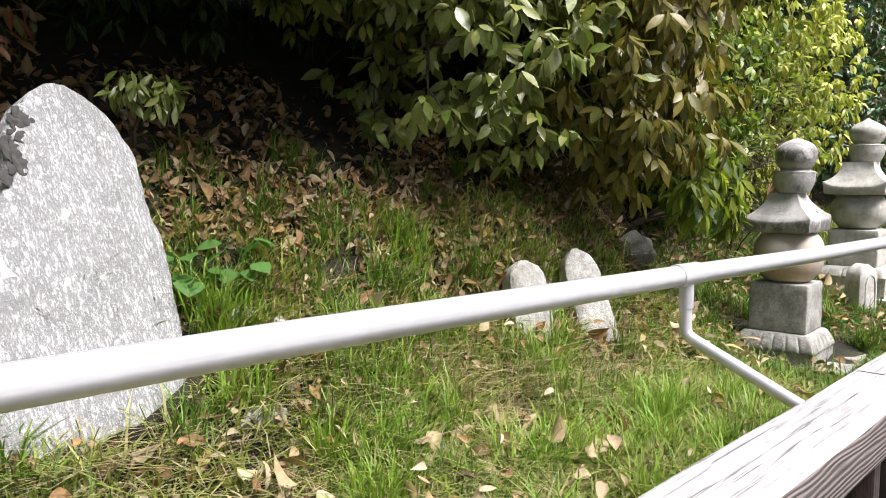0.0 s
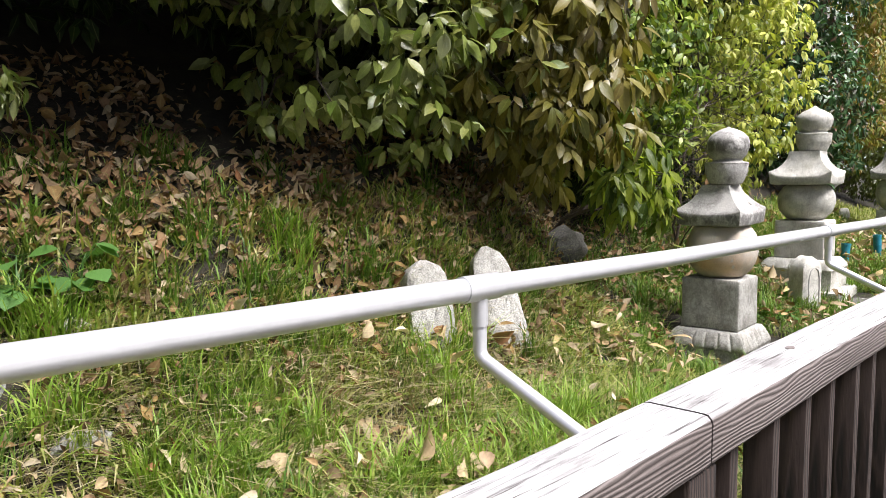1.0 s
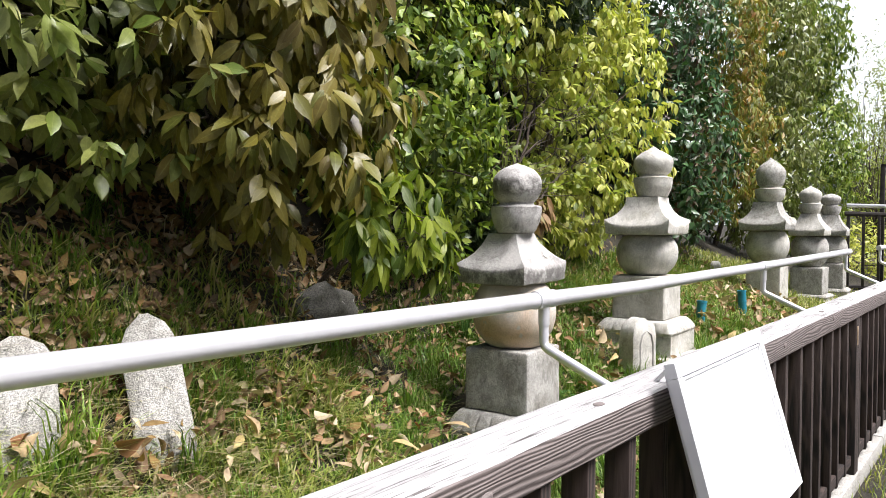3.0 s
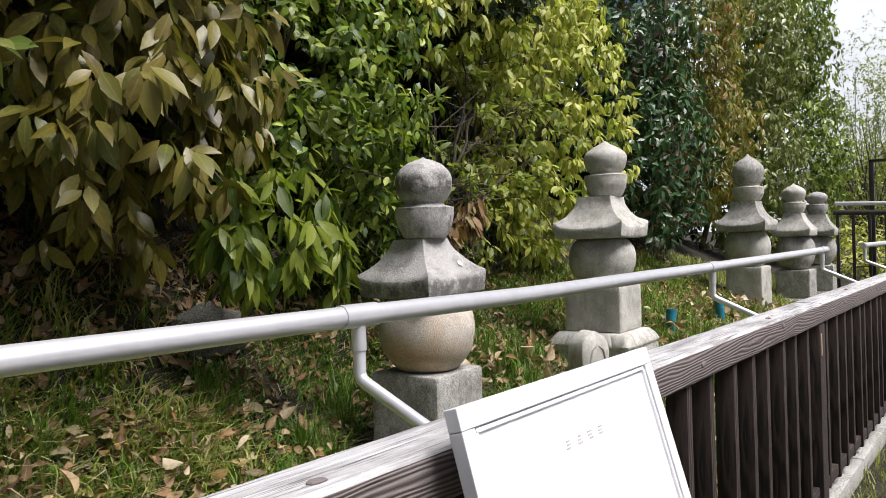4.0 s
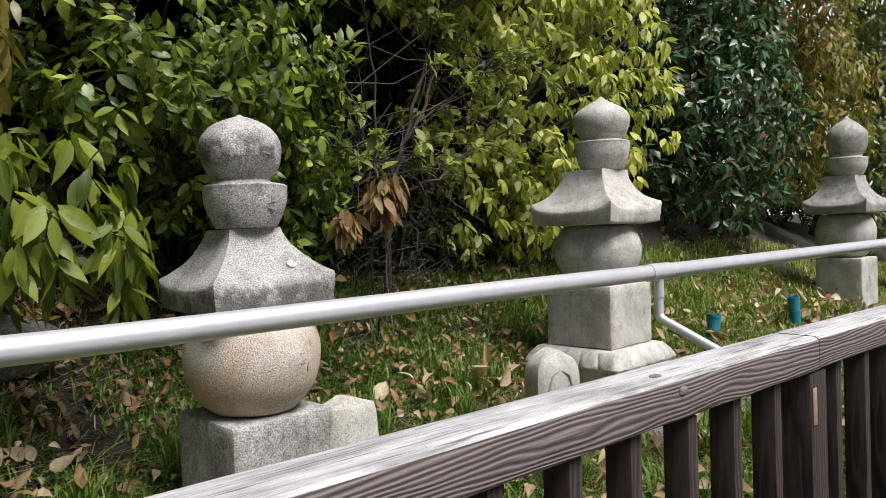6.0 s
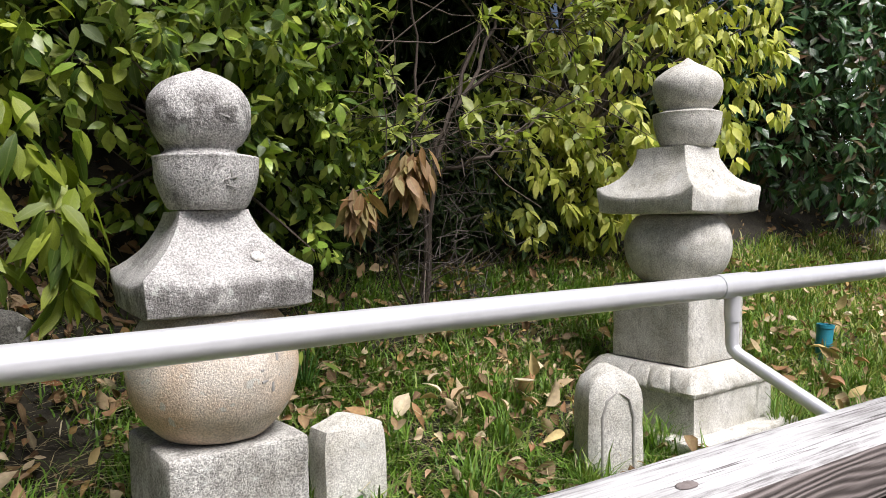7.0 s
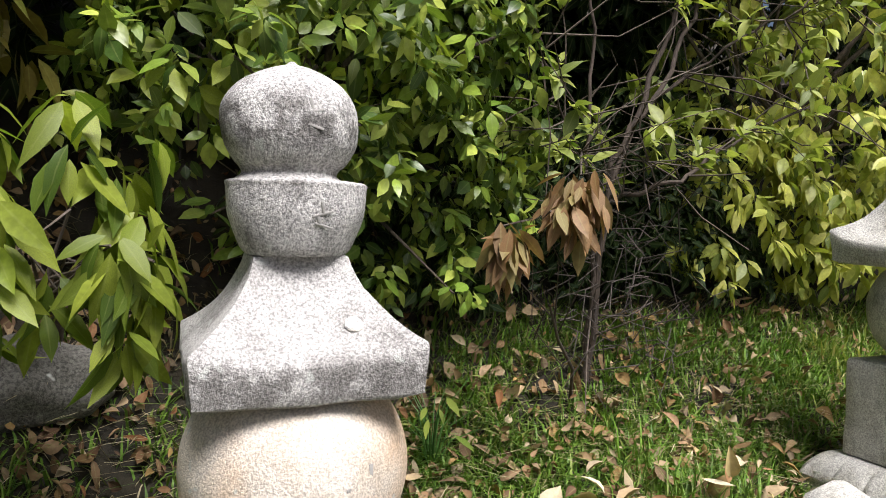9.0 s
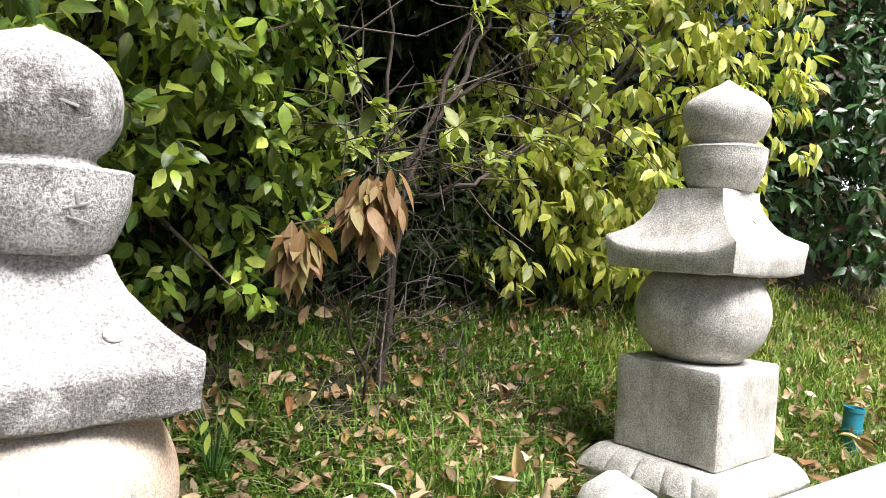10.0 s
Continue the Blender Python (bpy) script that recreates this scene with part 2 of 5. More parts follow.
L_DRY = leafy("leaf_dry_brown", [(0.224, 0.123, 0.047), (0.288, 0.18, 0.085), (0.144, 0.074, 0.034), (0.24, 0.197, 0.068)], 0.6, 0.25)
L_LITTER = leafy("leaf_litter", [(0.17, 0.095, 0.048), (0.28, 0.19, 0.10), (0.09, 0.048, 0.026), (0.40, 0.30, 0.18), (0.20, 0.085, 0.033), (0.44, 0.36, 0.235), (0.075, 0.044, 0.026), (0.31, 0.20, 0.075), (0.115, 0.064, 0.034)], 0.75, 0.1, 0.2)
L_GRASS = leafy("grass_blade", [(0.20, 0.275, 0.04), (0.27, 0.335, 0.06), (0.12, 0.185, 0.03), (0.46, 0.42, 0.18), (0.34, 0.36, 0.085), (0.22, 0.29, 0.045), (0.6, 0.53, 0.29)], 0.5, 0.22, 0.25)
L_GRASS_DEEP = leafy("grass_blade_deep", [(0.10, 0.20, 0.022), (0.17, 0.29, 0.04), (0.055, 0.125, 0.018), (0.25, 0.30, 0.07)], 0.5, 0.2, 0.25)
L_STRAW = leafy("dry_straw", [(0.40, 0.33, 0.19), (0.30, 0.24, 0.13), (0.5, 0.44, 0.29)], 0.7, 0.15)
L_HERB = leafy("herb_leaf", [(0.06, 0.15, 0.03), (0.09, 0.20, 0.045)], 0.45, 0.3)

mg, ng, lg, bg = material("soil", 0.95)
tg = noisy(ng, lg, 9, 8, 0.75)
lg.new(ramp(ng, lg, tg, (0.3, (0.010, 0.008, 0.005)), (0.5, (0.024, 0.020, 0.012)), (0.7, (0.045, 0.038, 0.02))), bg.inputs["Base Color"])
bumped(ng, lg, bg, tg, 0.8, 0.03)
M_SOIL = mg


# ---- building helpers ----
def thing(name, place, label, category, group="", kind=""):
    ob = new(name)
    ob.empty_display_size = 0.1
    ob.matrix_world = place if isinstance(place, Matrix) else Matrix.Translation(place)
    return tagged(ob, label, category, group, kind)


def finish(bm, name, mat, smooth=True):
    me = bpy.data.meshes.new(name)
    bmesh.ops.recalc_face_normals(bm, faces=bm.faces)
    bm.to_mesh(me)
    bm.free()
    if mat:
        me.materials.append(mat)
    if smooth:
        me.shade_smooth()
        me.set_sharp_from_angle(angle=radians(38))
    return me


def part(name, bm, mat, parent, label="", smooth=True, m=None):
    me = bm if isinstance(bm, bpy.types.Mesh) else finish(bm, name, mat, smooth)
    ob = new(name, me)
    if parent:
        ob.parent = parent
    if m:
        ob.matrix_local = m
    if label:
        ob["label"] = label
    return ob


def worn(bm, amount, scale=9.0, seed=0.0):
    """Uneven faces and worn edges."""
    bm.normal_update()
    for v in bm.verts:
        p = v.co * scale + Vector((seed, seed * 1.7, -seed))
        v.co += v.normal * amount * (noise.noise(p) + 0.5 * noise.noise(p * 2.7))
    return bm


def rings(rows, closed_ends=True):
    """A skin over rings of equal length."""
    bm = bmesh.new()
    vs = [[bm.verts.new(p) for p in row] for row in rows]
    k = len(vs[0])
    for a, b in zip(vs, vs[1:]):
        for i in range(k):
            bm.faces.new((a[i], a[(i + 1) % k], b[(i + 1) % k], b[i]))
    if closed_ends:
        bm.faces.new(vs[0][::-1])
        bm.faces.new(vs[-1])
    return bm


def spline(points, n):
    """Smooth curve through a few points."""
    pts = [np.array(p, float) for p in points]
    pts = [2 * pts[0] - pts[1]] + pts + [2 * pts[-1] - pts[-2]]
    out = []
    for i in range(1, len(pts) - 2):
        a, b, c, d = pts[i - 1:i + 3]
        for k in range(n):
            t = k / n
            out.append(0.5 * (2 * b + (c - a) * t + (2 * a - 5 * b + 4 * c - d) * t * t + (3 * b - a - 3 * c + d) * t ** 3))
    out.append(pts[-2])
    return out


def turned(profile, seg=56, smooth_steps=5):
    rows = []
    for r, z in spline(profile, smooth_steps):
        r = max(0.002, r)
        rows.append([(r * math.cos(2 * math.pi * i / seg), r * math.sin(2 * math.pi * i / seg), z) for i in range(seg)])
    return rings(rows)


def square_ring(h, z, n=8, lift=0.0, round_off=0.0, power=3):
    """A square of half width h whose corners rise by lift."""
    out = []
    for s in range(4):
        for k in range(n):
            t = -1 + 2 * k / n
            x, y = [(t, -1), (1, t), (-t, 1), (-1, -t)][s]
            e = abs(t) ** power if k else 1.0
            c = 1 - round_off * abs(t) ** 8
            out.append((x * h * c, y * h * c, z + lift * e))
    return out


def box(sx, sy, sz, bevel=0.004, cuts=0, at=(0, 0, 0), segments=2):
    bm = bmesh.new()
    bmesh.ops.create_cube(bm, size=1.0)
    bmesh.ops.scale(bm, vec=(sx, sy, sz), verts=bm.verts)
    if bevel:
        bmesh.ops.bevel(bm, geom=bm.edges[:], offset=bevel, segments=segments, affect="EDGES", profile=0.5)
    if cuts:
        bmesh.ops.subdivide_edges(bm, edges=[e for e in bm.edges if e.calc_length() > min(sx, sy, sz) * 0.5], cuts=cuts, use_grid_fill=True)
    bmesh.ops.translate(bm, vec=at, verts=bm.verts)
    return bm


def tube(points, radii, seg=10, caps=True):
    """A round bar through points."""
    pts = [Vector(p) for p in points]
    rows = []
    side = Vector((0, 0, 1)) if abs((pts[1] - pts[0]).normalized().z) < 0.9 else Vector((1, 0, 0))
    for i, p in enumerate(pts):
        d = (pts[min(i + 1, len(pts) - 1)] - pts[max(i - 1, 0)]).normalized()
        u = d.cross(side).normalized()
        w = d.cross(u)
        r = radii[i] if isinstance(radii, (list, tuple)) else radii
        rows.append([p + (u * math.cos(2 * math.pi * k / seg) + w * math.sin(2 * math.pi * k / seg)) * r for k in range(seg)])
    return rings(rows, caps)


def quick_mesh(name, co, tris, mat, smooth=True):
    me = bpy.data.meshes.new(name)
    me.vertices.add(len(co))
    me.vertices.foreach_set("co", np.ascontiguousarray(co, np.float32).ravel())
    k = len(tris)
    me.loops.add(3 * k)
    me.polygons.add(k)
    me.polygons.foreach_set("loop_start", np.arange(0, 3 * k, 3, dtype=np.int32))
    me.loops.foreach_set("vertex_index", np.ascontiguousarray(tris, np.int32).ravel())
    me.update(calc_edges=True)
    me.polygons.foreach_set("use_smooth", np.full(k, smooth))
    me.materials.append(mat)
    return me


# ---- ground ----
SLOPE_Y = [-60, -1.2, 0.1, 0.45, 1.0, 1.7, 2.05, 2.25, 2.5, 3.0, 4.5, 8.0, 40]
SLOPE_X = [-8, 1.4, 3.0, 3.7, 4.9, 6.3, 8.0, 10.5, 14, 24]
SLOPE_Z = np.array([
    [0, 0, 0.12, 0.271, 0.286, 0.442, 0.71, 0.88, 1.13, 1.58, 2.84, 4.43, 6],
    [0, 0, 0.12, 0.261, 0.277, 0.444, 0.729, 0.9, 1.14, 1.6, 2.84, 4.43, 6],
    [0, 0, 0.12, 0.241, 0.255, 0.383, 0.642, 0.8, 1.21, 1.67, 2.84, 4.43, 6],
    [0, 0, 0.12, 0.241, 0.243, 0.349, 0.572, 0.73, 1.19, 1.67, 2.84, 4.43, 6],
    [0, 0, 0.12, 0.241, 0.235, 0.285, 0.425, 0.54, 0.703, 1.22, 2.63, 4.41, 6],
    [0, 0, 0.12, 0.261, 0.279, 0.45, 0.603, 0.68, 0.792, 1.09, 2.45, 4.4, 6],
    [0, 0, 0.12, 0.274, 0.321, 0.526, 0.662, 0.74, 0.85, 1.11, 2.45, 4.4, 6],
    [0, 0, 0.12, 0.274, 0.322, 0.547, 0.702, 0.79, 0.918, 1.22, 2.46, 4.4, 6],
    [0, 0, 0.12, 0.273, 0.31, 0.503, 0.6, 0.65, 0.719, 0.838, 1.52, 2.5, 5],
    [0, 0, 0.05, 0.1, 0.12, 0.15, 0.18, 0.19, 0.2, 0.3, 0.5, 1, 3]])


def height(x, y):
    x, y = np.atleast_1d(np.asarray(x, float)), np.atleast_1d(np.asarray(y, float))
    xi = np.clip(np.interp(x, SLOPE_X, range(len(SLOPE_X))), 0, len(SLOPE_X) - 1.001)
    yi = np.clip(np.interp(y, SLOPE_Y, range(len(SLOPE_Y))), 0, len(SLOPE_Y) - 1.001)
    i, j = xi.astype(int), yi.astype(int)
    u, v = xi - i, yi - j
    z = (SLOPE_Z[i, j] * (1 - u) * (1 - v) + SLOPE_Z[i + 1, j] * u * (1 - v) + SLOPE_Z[i, j + 1] * (1 - u) * v + SLOPE_Z[i + 1, j + 1] * u * v)
    near = np.clip((y - 0.4) / 0.6, 0, 1)
    return z + near * (0.025 * np.sin(2.1 * x + 1.3 * y) * np.sin(3.3 * y - 0.7 * x) + 0.012 * np.sin(7.1 * x + 5 * y) * np.cos(6.3 * y - 2 * x))


def ground_sheet():
    xs = np.concatenate([np.linspace(-400, -10, 12), np.linspace(-8, 16, 241), np.linspace(18, 60, 15), np.linspace(80, 900, 10)])
    ys = np.concatenate([np.linspace(-900, -10, 12), np.linspace(-8, 0.1, 14), np.linspace(0.2, 4.6, 89), np.linspace(5, 12, 15), np.linspace(16, 900, 14)])
    X, Y = np.meshgrid(xs, ys, indexing="ij")
    Z = height(X.ravel(), Y.ravel())
    co = np.stack([X.ravel(), Y.ravel(), Z], 1)
    nx, ny = len(xs), len(ys)
    a = (np.arange(nx - 1)[:, None] * ny + np.arange(ny - 1)[None]).ravel()
    tris = np.concatenate([np.stack([a, a + ny, a + ny + 1], 1), np.stack([a, a + ny + 1, a + 1], 1)])
    ob = new("ground", quick_mesh("ground", co, tris, M_SOIL))
    return tagged(ob, "dark earth bank rising from a level path", "ground", kind="structure")


ground_sheet()
# unseen pale sheet, added to bounce fill light onto stones and fence
path = tagged(part("path", worn(box(60, 3.6, 0.12, 0.02, 0, (6, -2.5, -0.03)), 0.004, 2, 1), M_CONCRETE, None), "unseen pale concrete sheet added before the fence to bounce light", "path", kind="structure")


# ---- five-ring stone towers ----
def carved(parent, centre, out, size, count, seed):
    """A worn carved sign, shown as a few plain recessed bars."""
    rnd = random.Random(seed)
    out = Vector(out).normalized()
    right = Vector((0, 0, 1)).cross(out).normalized()
    up = out.cross(right)
    turn = Matrix((right, up, out)).transposed().to_4x4()
    for k in range(count):
        w, h = (size * rnd.uniform(0.5, 0.9), size * 0.12) if k % 2 else (size * 0.12, size * rnd.uniform(0.4, 0.8))
        p = Vector(centre) + right * rnd.uniform(-0.25, 0.25) * size + up * size * (0.35 - 0.7 * k / max(1, count - 1))
        part("carved_mark", box(w, h * 0.8, 0.003, 0.001), M_CARVED, parent, m=Matrix.Translation(p) @ turn @ pose(0, 0, 0, 0, 0, rnd.uniform(-20, 20)))


def roof_mesh(top, eave, z0, z1, fascia, lift, flare, mat, seed, power=3):
    """A hipped stone roof with concave slopes and rising corners: z0 under side, z1 top."""
    rows = [square_ring(eave * 0.55, z0 + 0.004, lift=0), square_ring(eave * 0.9, z0, lift=lift * 0.2, power=power), square_ring(eave * 0.955, z0 + 0.004, lift=lift * 0.3, power=power)]
    za = z0 + fascia
    for k in range(4):
        rows.append(square_ring(eave * (0.97 + 0.03 * k / 3), z0 + 0.008 + (fascia - 0.016) * k / 3, lift=lift * (0.35 + 0.8 * k / 3), round_off=0.02, power=power))
    n = 9
    for k in range(n + 1):
        t = k / n
        h = eave * 0.985 + (top - eave * 0.985) * (1 - (1 - t) ** flare)
        rows.append(square_ring(h, za + (z1 - za) * t, lift=lift * 1.15 * (1 - t) ** 3, round_off=0.015, power=power))
    rows.append(square_ring(top * 0.5, z1 + 0.001))
    return finish(worn(rings(rows), 0.004, 14, seed), "roof", mat)


def lotus_mesh(h0, h1, z0, z1, petals, mat, seed, block=0.52):
    """A square base with a band of lotus petals over a plain block."""
    def petal_ring(h, z, depth, dip=0.0):
        out = []
        n = petals * 10
        for s in range(4):
            for k in range(n):
                t = -1 + 2 * k / n
                x, y = [(t, -1), (1, t), (-t, 1), (-1, -t)][s]
                g = (1 - abs(math.sin(math.pi * petals * (t + 1) / 2))) ** 3
                out.append((x * h * (1 - depth * g), y * h * (1 - depth * g), z - dip * g))
        return out
    zb = z0 + (z1 - z0) * block
    rows = [petal_ring(h0 * 0.955, z0, 0), petal_ring(h0 * 0.96, zb - 0.012, 0), petal_ring(h0 * 0.985, zb - 0.006, 0.01), petal_ring(h0, zb + 0.008, 0.03)]
    for k in range(1, 8):
        t = k / 7
        rows.append(petal_ring(h0 + (h1 - h0) * t, zb + 0.008 + (z1 - zb - 0.008) * math.sin(t * math.pi / 2) ** 0.85, 0.03 * (1 - t), 0.010 * math.sin(math.pi * min(1, t * 1.15))))
    rows.append(petal_ring(h1 * 0.6, z1 + 0.001, 0))
    return finish(worn(rings(rows), 0.003, 12, seed), "lotus_base", mat)


def tower(x, y, ground, turn, d, mats, label, seed, marks=()):
    """d: heights above the ground and half widths of the five stones."""
    t = thing("stone_tower", pose(x, y, ground, 0, 0, turn), label, "stone tower", "five-ring stone towers")
    def put(which):
        return pose(*d.get("place", {}).get(which, (0, 0)), 0, 0, d.get("tilts", {}).get(which, 0), d.get("turns", {}).get(which, 0))

    zp, zl, zc, zs, zr, zb, zj, zt = d["z"]
    part("plinth", worn(box(2 * d["plinth"], 2 * d["plinth"], zp + 0.15, 0.012, 5, (0, 0, (zp - 0.15) / 2)), 0.006, 6, seed), mats["base"], t)
    part("lotus_base", lotus_mesh(d["lotus"], d["lotus_top"], zp + 0.001, zl, d["petals"], mats["base"], seed, d.get("block", 0.52)), None, t, m=put("lotus"))
    cube = part("cube_stone", worn(box(2 * d["cube"], 2 * d["cube"], zc - zl - 0.002, 0.014, 7, (0, 0, (zc + zl) / 2 + 0.001)), 0.004, 10, seed + 1), mats["cube"], t, m=put("cube"))
    r, hh = d["ball"], (zs - zc)
    ball = part("ball_stone", worn(turned([(r * 0.5, zc), (r * 0.66, zc + hh * 0.05), (r * 0.9, zc + hh * 0.25), (r, zc + hh * 0.52), (r * 0.95, zc + hh * 0.76), (r * 0.78, zc + hh * 0.95), (r * 0.6, zs - 0.001)], 64), 0.003, 7, seed + 2), mats["ball"], t, m=put("ball"))
    roof = part("roof_stone", roof_mesh(d["roof_top"], d["eave"], zs, zr, d["fascia"], d["lift"], d["flare"], mats["roof"], seed + 3, d.get("power", 3)), None, t, m=put("roof"))
    c, ch = d["cup"], zb - zr
    cup = part("cup_stone", worn(turned([(c * 0.70, zr + 0.001), (c * 0.80, zr + ch * 0.12), (c * 0.96, zr + ch * 0.5), (c, zr + ch * 0.86), (c * 0.985, zb - 0.006), (c * 0.7, zb)], 56), 0.003, 12, seed + 4), mats["cup"], t, m=put("cup"))
    j, jh = d["jewel"], zt - zj
    part("neck", turned([(j * 0.80, zb - 0.004), (j * 0.69, (zb + zj) / 2), (j * 0.76, zj + 0.008)], 40, 3), mats["cup"], t, m=put("jewel"))
    if d["point"]:
        prof = [(j * 0.62, zj), (j * 0.84, zj + jh * 0.08), (j * 0.99, zj + jh * 0.36), (j * 0.93, zj + jh * 0.58), (j * 0.62, zj + jh * 0.76), (j * 0.22, zj + jh * 0.9), (0.004, zt)]
    else:
        prof = [(j * 0.68, zj), (j * 0.82, zj + jh * 0.06), (j * 0.96, zj + jh * 0.24), (j * 1.0, zj + jh * 0.46), (j * 0.94, zj + jh * 0.64), (j * 0.70, zj + jh * 0.82), (j * 0.34, zj + jh * 0.94), (j * 0.12, zj + jh * 0.985), (0.004, zt + 0.004)]
    jewel = part("jewel_stone", worn(turned(prof, 56), 0.003, 12, seed + 5), mats["jewel"], t, m=put("jewel"))
    owners = {"cube": cube, "ball": ball, "roof": roof, "cup": cup, "jewel": jewel}
    for who, centre, out, size, count in marks:
        carved(owners[who], centre, out, size, count, seed + count)
    return t


BIG = {"jewel": 0.145, "cup": 0.141, "roof_top": 0.122, "eave": 0.246, "fascia": 0.072, "lift": 0.036, "flare": 1.9, "power": 4, "ball": 0.224,
       "cube": 0.195, "lotus": 0.287, "lotus_top": 0.225, "plinth": 0.36, "petals": 5, "point": True}
first = tower(5.0, 1.735, 0.25, 0, {
    "z": (0.02, 0.24, 0.562, 0.898, 1.152, 1.295, 1.312, 1.508), "jewel": 0.127, "cup": 0.131, "roof_top": 0.088, "eave": 0.211, "fascia": 0.078,
    "lift": 0.022, "flare": 1.45,  "ball": 0.218, "cube": 0.183, "lotus": 0.256, "lotus_top": 0.195, "plinth": 0.27, "petals": 6, "point": False,
    "place": {"ball": (-0.007, -0.01), "roof": (0.020, 0.005), "cup": (-0.02, -0.028), "jewel": (-0.037, -0.043)}, "turns": {"cube": 3.3, "lotus": 3}, "tilts": {"roof": -1.8}},
    {"base": M_GRANITE_GREY, "cube": M_GRANITE_GREY, "ball": M_GRANITE_WARM, "roof": M_GRANITE_EAVE, "cup": M_GRANITE, "jewel": M_GRANITE_STAINED},
    "weathered granite five-ring tower with tan ball stone, standing in grass", 1.0,
    [("ball", (0.09, -0.195, 0.745), (0.42, -0.9, 0), 0.075, 5), ("cube", (0.03, -0.182, 0.435), (0, -1, 0), 0.10, 6),
     ("jewel", (0.01, -0.123, 1.40), (0.05, -1, 0), 0.05, 4), ("cup", (0.02, -0.125, 1.225), (0.1, -1, -0.2), 0.045, 4), ("roof", (0.0, -0.132, 1.06), (0, -1, 0.9), 0.04, 2)])
PALE = {k: M_GRANITE_PALE for k in ("base", "cube", "ball", "roof", "cup", "jewel")}
tower(7.03, 1.855, 0.45, 3, {**BIG, "z": (0.065, 0.312, 0.63, 0.93, 1.21, 1.362, 1.378, 1.592), "place": {"cup": (0.018, -0.034), "jewel": (0.02, -0.035)}, "block": 0.66}, PALE,
      "pale granite five-ring tower with upturned roof corners and lotus base", 11.0,
      [("cup", (0.085, -0.108, 1.29), (0.6, -0.8, -0.2), 0.06, 4), ("jewel", (0.09, -0.108, 1.46), (0.6, -0.75, 0), 0.05, 3), ("roof", (0.02, -0.165, 1.10), (0, -1, 0.9), 0.03, 1)])
tower(10.6, 1.92, 0.51, 0, {**BIG, "z": (0.03, 0.08, 0.53, 0.90, 1.22, 1.375, 1.395, 1.725), "jewel": 0.16, "cup": 0.16, "eave": 0.255, "roof_top": 0.128, "ball": 0.232, "cube": 0.185, "lotus": 0.25, "lotus_top": 0.21, "plinth": 0.3, "place": {"cup": (0, -0.02), "jewel": (0, -0.025)}},
      {**PALE, "base": M_GRANITE_GREY, "roof": M_GRANITE_GREY, "jewel": M_GRANITE_GREY},
      "grey granite five-ring tower with stained roof stone", 21.0, [("cube", (0.0, -0.185, 0.35), (0, -1, 0), 0.08, 5)])
tower(12.05, 1.78, 0.48, 0, {**BIG, "z": (0.05, 0.12, 0.46, 0.86, 1.14, 1.27, 1.29, 1.50), "jewel": 0.135, "cup": 0.132, "eave": 0.215, "roof_top": 0.1, "ball": 0.222, "cube": 0.19, "lotus": 0.25, "lotus_top": 0.21, "plinth": 0.29, "lift": 0.02, "flare": 1.5},
      {"base": M_GRANITE_GREY, "cube": M_GRANITE_GREY, "ball": M_GRANITE_GREY, "roof": M_GRANITE_PALE, "cup": M_GRANITE_PALE, "jewel": M_GRANITE_PALE},
      "small grey granite five-ring tower with a broad ball stone", 31.0)
tower(13.15, 1.75, 0.47, 4, {**BIG, "z": (0.05, 0.14, 0.48, 0.86, 1.15, 1.28, 1.3, 1.45), "jewel": 0.13, "cup": 0.132, "eave": 0.23, "roof_top": 0.11, "ball": 0.22, "cube": 0.19, "lotus": 0.25, "lotus_top": 0.21, "plinth": 0.29, "lift": 0.02, "flare": 1.5, "point": False},
      {"base": M_GRANITE_GREY, "cube": M_GRANITE_GREY, "ball": M_GRANITE_GREY, "roof": M_GRANITE_GREY, "cup": M_GRANITE, "jewel": M_GRANITE},
      "small dark-topped granite five-ring tower at the end of the row", 41.0)


# ---- standing stones ----
def stele(x, y, z, w, d, h, turn, lean_x, lean_y, mat, label, seed, name="standing_stone", shoulder=0.75, niche=None):
    """An upright stone with a rounded head."""
    rows = []
    for k in range(15):
        t = k / 14
        s = 1.0 if t < shoulder else math.sqrt(max(0.03, 1 - ((t - shoulder) / (1 - shoulder)) ** 2 * 0.97))
        s *= 1.04 - 0.06 * t
        ring = []
        for i in range(28):
            a = 2 * math.pi * i / 28
            ca, sa = math.cos(a), math.sin(a)
            q = (abs(ca) ** 8 + abs(sa) ** 8) ** -0.125
            ring.append((ca * q * w / 2 * s, sa * q * d / 2 * (0.5 + 0.5 * s), -0.12 + (h + 0.12) * t))
        rows.append(ring)
    me = finish(worn(rings(rows), 0.0035, 13, seed), name, mat)
    ob = tagged(part(name, me, None, None), label, "stone")
    ob.matrix_world = pose(x, y, z, lean_x, lean_y, turn)
    if niche:
        bm = tube([(-niche, 0, 0.05), (-niche, 0, h * 0.62), (-niche * 0.7, 0, h * 0.76), (0, 0, h * 0.82), (niche * 0.7, 0, h * 0.76), (niche, 0, h * 0.62), (niche, 0, 0.05)], 0.006, 6)
        bmesh.ops.translate(bm, vec=(0, -d / 2, 0), verts=bm.verts)
        part("carved_arch", bm, M_CARVED, ob, "shallow carved arch")
    return ob


def flat_stone(x, y, z, w, d, h, turn, label, seed, mat=M_GRANITE_GREY):
    ob = tagged(part("paving_stone", finish(worn(box(w, d, h, 0.012, 5, (0, 0, -h / 2)), 0.007, 8, seed), "paving_stone", mat), None, None), label, "stone", "flat stones")
    ob.matrix_world = pose(x, y, z, 1.5, 0, turn)


